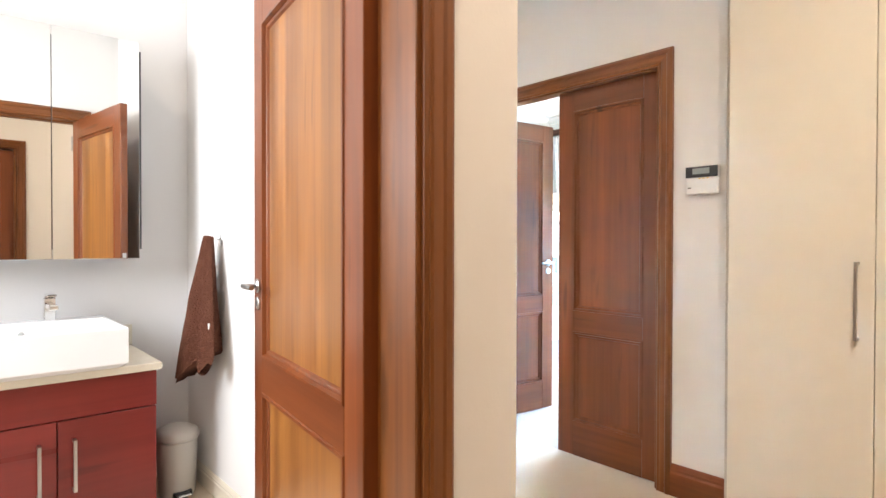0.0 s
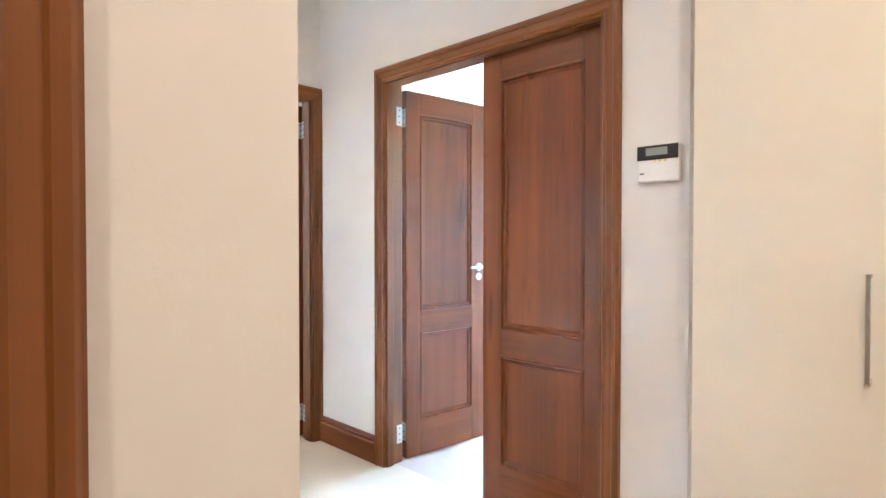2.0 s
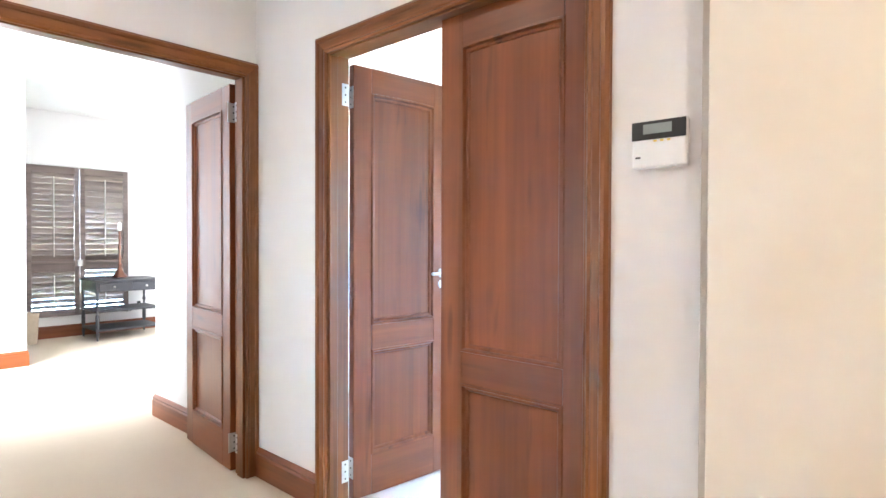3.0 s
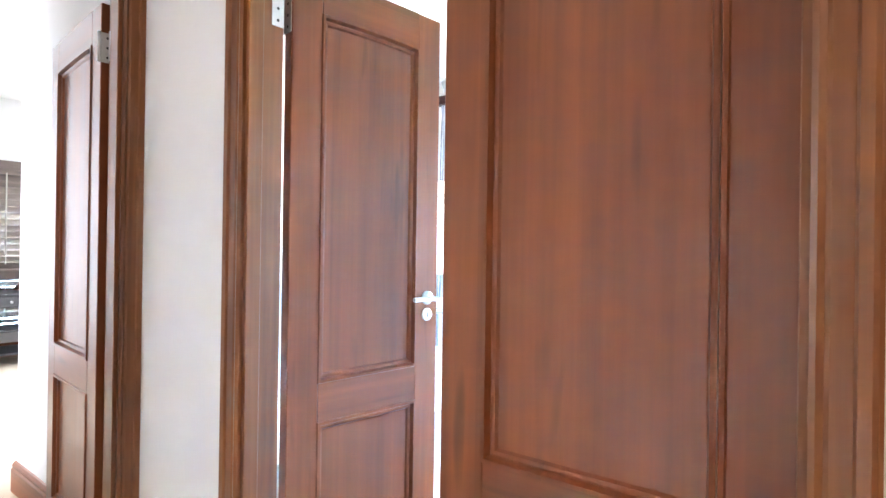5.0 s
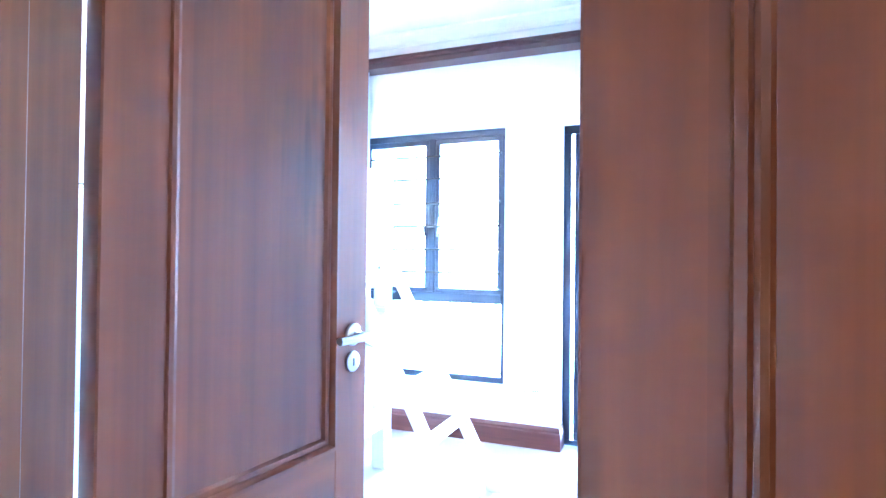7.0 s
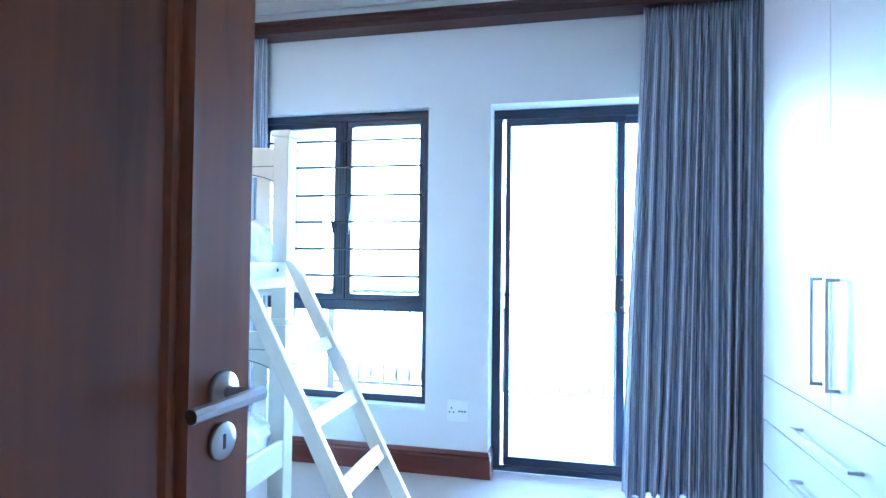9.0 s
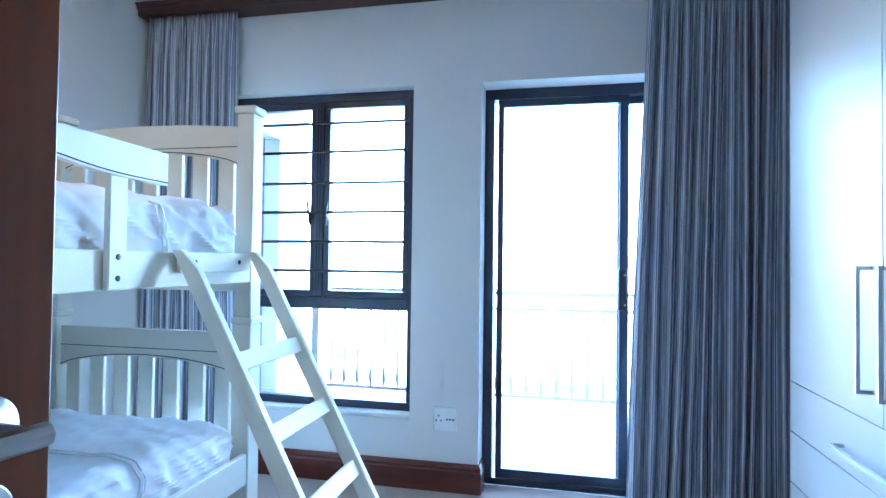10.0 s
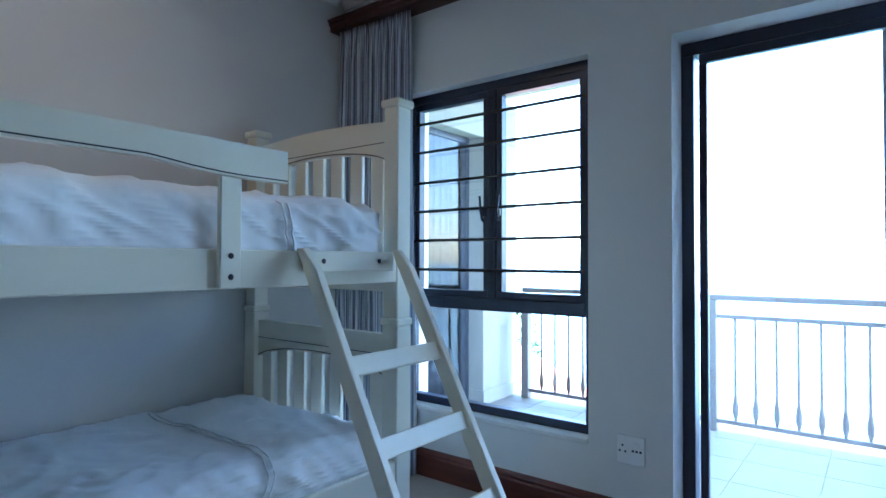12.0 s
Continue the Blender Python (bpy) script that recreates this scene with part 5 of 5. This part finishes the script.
for half, z in ((0.105, 0.0), (0.108, 0.01), (0.125, 0.34), (0.128, 0.355), (0.118, 0.355), (0.10, 0.02)):
    ring_v = []
    for k in range(32):
        a = 2 * math.pi * (k + 0.5) / 32
        c, w = math.cos(a), math.sin(a)
        ring_v.append(bm.verts.new((half * math.copysign(abs(c) ** 0.35, c), half * math.copysign(abs(w) ** 0.35, w), z)))
    rows.append(ring_v)
for a, b in zip(rows, rows[1:]):
    for k in range(32):
        bm.faces.new((a[k], a[(k + 1) % 32], b[(k + 1) % 32], b[k]))
bm.faces.new(rows[0][::-1])
bm.faces.new(rows[-1])
part("body", bm, BASKET, bk)

# ---- balcony and what lies beyond ----
BZ = -0.05
balcony = solid("floor_balcony", box(-7.0, 3.0, Y_OUT, 8.75, -0.35, BZ - 0.006), GROUT, "pale tiled balcony floor", "balcony floor")
wall("wall_house_outside", "y", Y_OUT - 0.06, Y_OUT, -0.2, 3.0, 3.0, [], RENDER, "white rendered house wall", -0.35)
pill = thing("balcony_column", Matrix.Translation((-4.22, 8.28, BZ)), "white rendered balcony column", "column", kind="structure")
part("shaft", box(-0.16, 0.16, -0.24, 0.30, 0.0, 2.249, 0.006), RENDER, pill)
part("plinth", box(-0.175, 0.175, -0.255, 0.315, 0.0, 0.12, 0.004), RENDER, pill)
solid("balcony_beam", box(-4.38, -4.06, 6.70, 8.58, 2.20, 2.57, 0.006), RENDER, "white rendered beam over the balcony's end", "beam")
side = thing("balcony_side_window", Matrix.Translation((-4.2, 7.35, BZ)), "dark-framed glazed screen at the balcony's end", "window", kind="structure")
for y in (-0.62, -0.02, 0.62):
    part("upright", box(-0.025, 0.025, y - 0.022, y + 0.022, 0.0, 2.25, 0.002), BLACK_ALU, side)
for z in (0.0, 2.2):
    part("cross_bar", box(-0.02, 0.02, -0.6, 0.6, z, z + 0.05, 0.002), BLACK_ALU, side)
for y in (-0.32, 0.30):
    p = part("pane", box(-0.004, 0.004, y - 0.278, y + 0.278, 0.05, 2.2), GLASS, side)
    p.visible_shadow = False
solid("balcony_ceiling", box(-7.0, 3.0, Y_OUT, 8.75, 2.72, 2.92, 0.004), RENDER, "white plastered slab over the balcony", "ceiling")
rail = thing("balcony_railing", Matrix.Translation((-1.0, 8.5, BZ)), "dark painted balcony railing with turned balusters", "railing")
for a, b in ((-2.94, 4.0), (-6.0, -3.39)):
    part("top_rail", box(a, b, -0.035, 0.035, 0.93, 0.97, 0.008), RAIL, rail)
    part("mid_rail", box(a, b, -0.018, 0.018, 0.80, 0.83, 0.004), RAIL, rail)
    part("low_rail", box(a, b, -0.018, 0.018, 0.055, 0.085, 0.004), RAIL, rail)
for x in (-5.97, -2.91, -1.385, 0.14, 1.665):
    part("post", box(x - 0.035, x + 0.035, -0.0345, 0.0345, 0.0, 0.929, 0.004), RAIL, rail)
base_data = None
x = -5.97 + 0.165
while x < 3.9:
    if min(abs(x - p) for p in (-2.91, -1.385, 0.14, 1.665)) > 0.06 and not -3.42 < x < -2.9:
        if base_data is None:
            bm = spun([(0.0095, 0.0), (0.012, 0.02), (0.020, 0.05), (0.0205, 0.10), (0.0105, 0.17), (0.0095, 0.5), (0.0095, 0.714)], 10)
            ob = part("baluster", bm, RAIL, rail, "", True)
            base_data = ob.data
        else:
            ob = new("baluster", base_data)
            ob.parent = rail
        ob.location = (x, 0, 0.0855)
    x += 0.127
solid("ground", box(-900, 900, 9.2, 3000, -7.2, -7.0), SEA, "wide pale sea below the balcony", "sea")
solid("garden", box(-60, 60, -30, 26, -6.9, -6.6), LEAF, "green garden slope below the house", "ground")
solid("house_body", box(-9, 4, -4, 6.6, -6.6, -0.36), RENDER, "white rendered storey below", "wall")
hs = thing("neighbour_house", Matrix.Translation((-13.0, 19, -8.3)), "white neighbouring house with an orange tiled roof", "house")
part("house_wall", box(-4, 4, -3, 3, 0, 4.6, 0.02), RENDER, hs)
bm = prism([(-4.6, 4.6), (4.6, 4.6), (0, 6.8)], 7.0)
bm.transform(Matrix.Translation((0, -3.5, 0)))
part("roof", bm, ROOF, hs)
for wx in (-2.4, 0.0, 2.4):
    wdw = part("house_window", box(wx - 0.5, wx + 0.5, -3.03, -2.99, 1.0, 2.3, 0.01), BLACK_ALU, hs)
    part("house_window", box(4.0, 4.03, wx - 0.5, wx + 0.5, 1.0, 2.3, 0.01), BLACK_ALU, hs)


def tree(x, y, z, h, seed):
    rnd = random.Random(seed)
    t = thing("tree", Matrix.Translation((x, y, z)), "leafy green garden tree beyond the balcony", "tree", "garden trees")
    part("trunk", spun([(0.22, 0), (0.16, h * 0.25), (0.11, h * 0.55), (0.03, h * 0.9)], 10), BARK, t, "", True)
    for k in range(6):
        a = k * 1.05 + rnd.random()
        z0 = h * (0.35 + 0.08 * k)
        r = h * (0.32 - 0.03 * k)
        part("limb", tube([(0, 0, z0), (r * 0.5 * math.cos(a), r * 0.5 * math.sin(a), z0 + h * 0.1), (r * math.cos(a), r * math.sin(a), z0 + h * 0.16)], 0.04, 6), BARK, t)
    verts, faces = [], []
    for k in range(2600):
        a, b = rnd.random() * 2 * math.pi, rnd.random()
        zz = h * (0.38 + 0.68 * b)
        r = h * 0.38 * math.sqrt(max(0.02, 1 - ((b - 0.42) / 0.62) ** 2)) * (0.35 + 0.65 * rnd.random() ** 0.5)
        if noise.noise((r * math.cos(a) * 1.4, r * math.sin(a) * 1.4, zz * 1.4 + seed)) < -0.12:
            continue
        c = Vector((r * math.cos(a), r * math.sin(a), zz))
        u = Vector((rnd.uniform(-1, 1), rnd.uniform(-1, 1), rnd.uniform(-1, 1))).normalized() * 0.14
        w = u.cross(Vector((rnd.uniform(-1, 1), rnd.uniform(-1, 1), 1))).normalized() * 0.07
        n = len(verts)
        verts += [tuple(c - u), tuple(c + w), tuple(c + u), tuple(c - w)]
        faces.append((n, n + 1, n + 2, n + 3))
    data = bpy.data.meshes.new("crown")
    data.from_pydata(verts, [], faces)
    data.materials.append(LEAF)
    ob = new("crown", data)
    ob.parent = t


tree(-15.0, 25.0, -7.0, 6.2, 5)
tree(-18.5, 27.0, -7.0, 6.8, 6)
tree(-22.0, 24.0, -7.0, 6.0, 7)

# ---- floor pieces ----


def tiles(parent, x0, x1, y0, y1, z, size, gap, mat):
    bm = box(-size / 2 + gap, size / 2 - gap, -size / 2 + gap, size / 2 - gap, -0.005, 0.0, 0.0012)
    data = bpy.data.meshes.new("tile")
    bm.to_mesh(data)
    bm.free()
    data.materials.append(mat)
    nx, ny = int((x1 - x0) / size), int((y1 - y0) / size)
    for i in range(nx):
        for j in range(ny):
            ob = new("tile", data)
            ob.parent = parent
            ob.location = (x0 + (i + 0.5) * size, y0 + (j + 0.5) * size, z)


tiles(bath_floor, -2.6, X_BATH2 + 0.1, -0.6, Y_BATH2, 0.001, 0.33, 0.0015, TILE)
tiles(balcony, -7.0, 2.6, Y_OUT, 8.75, BZ, 0.41, 0.0022, PAVER)
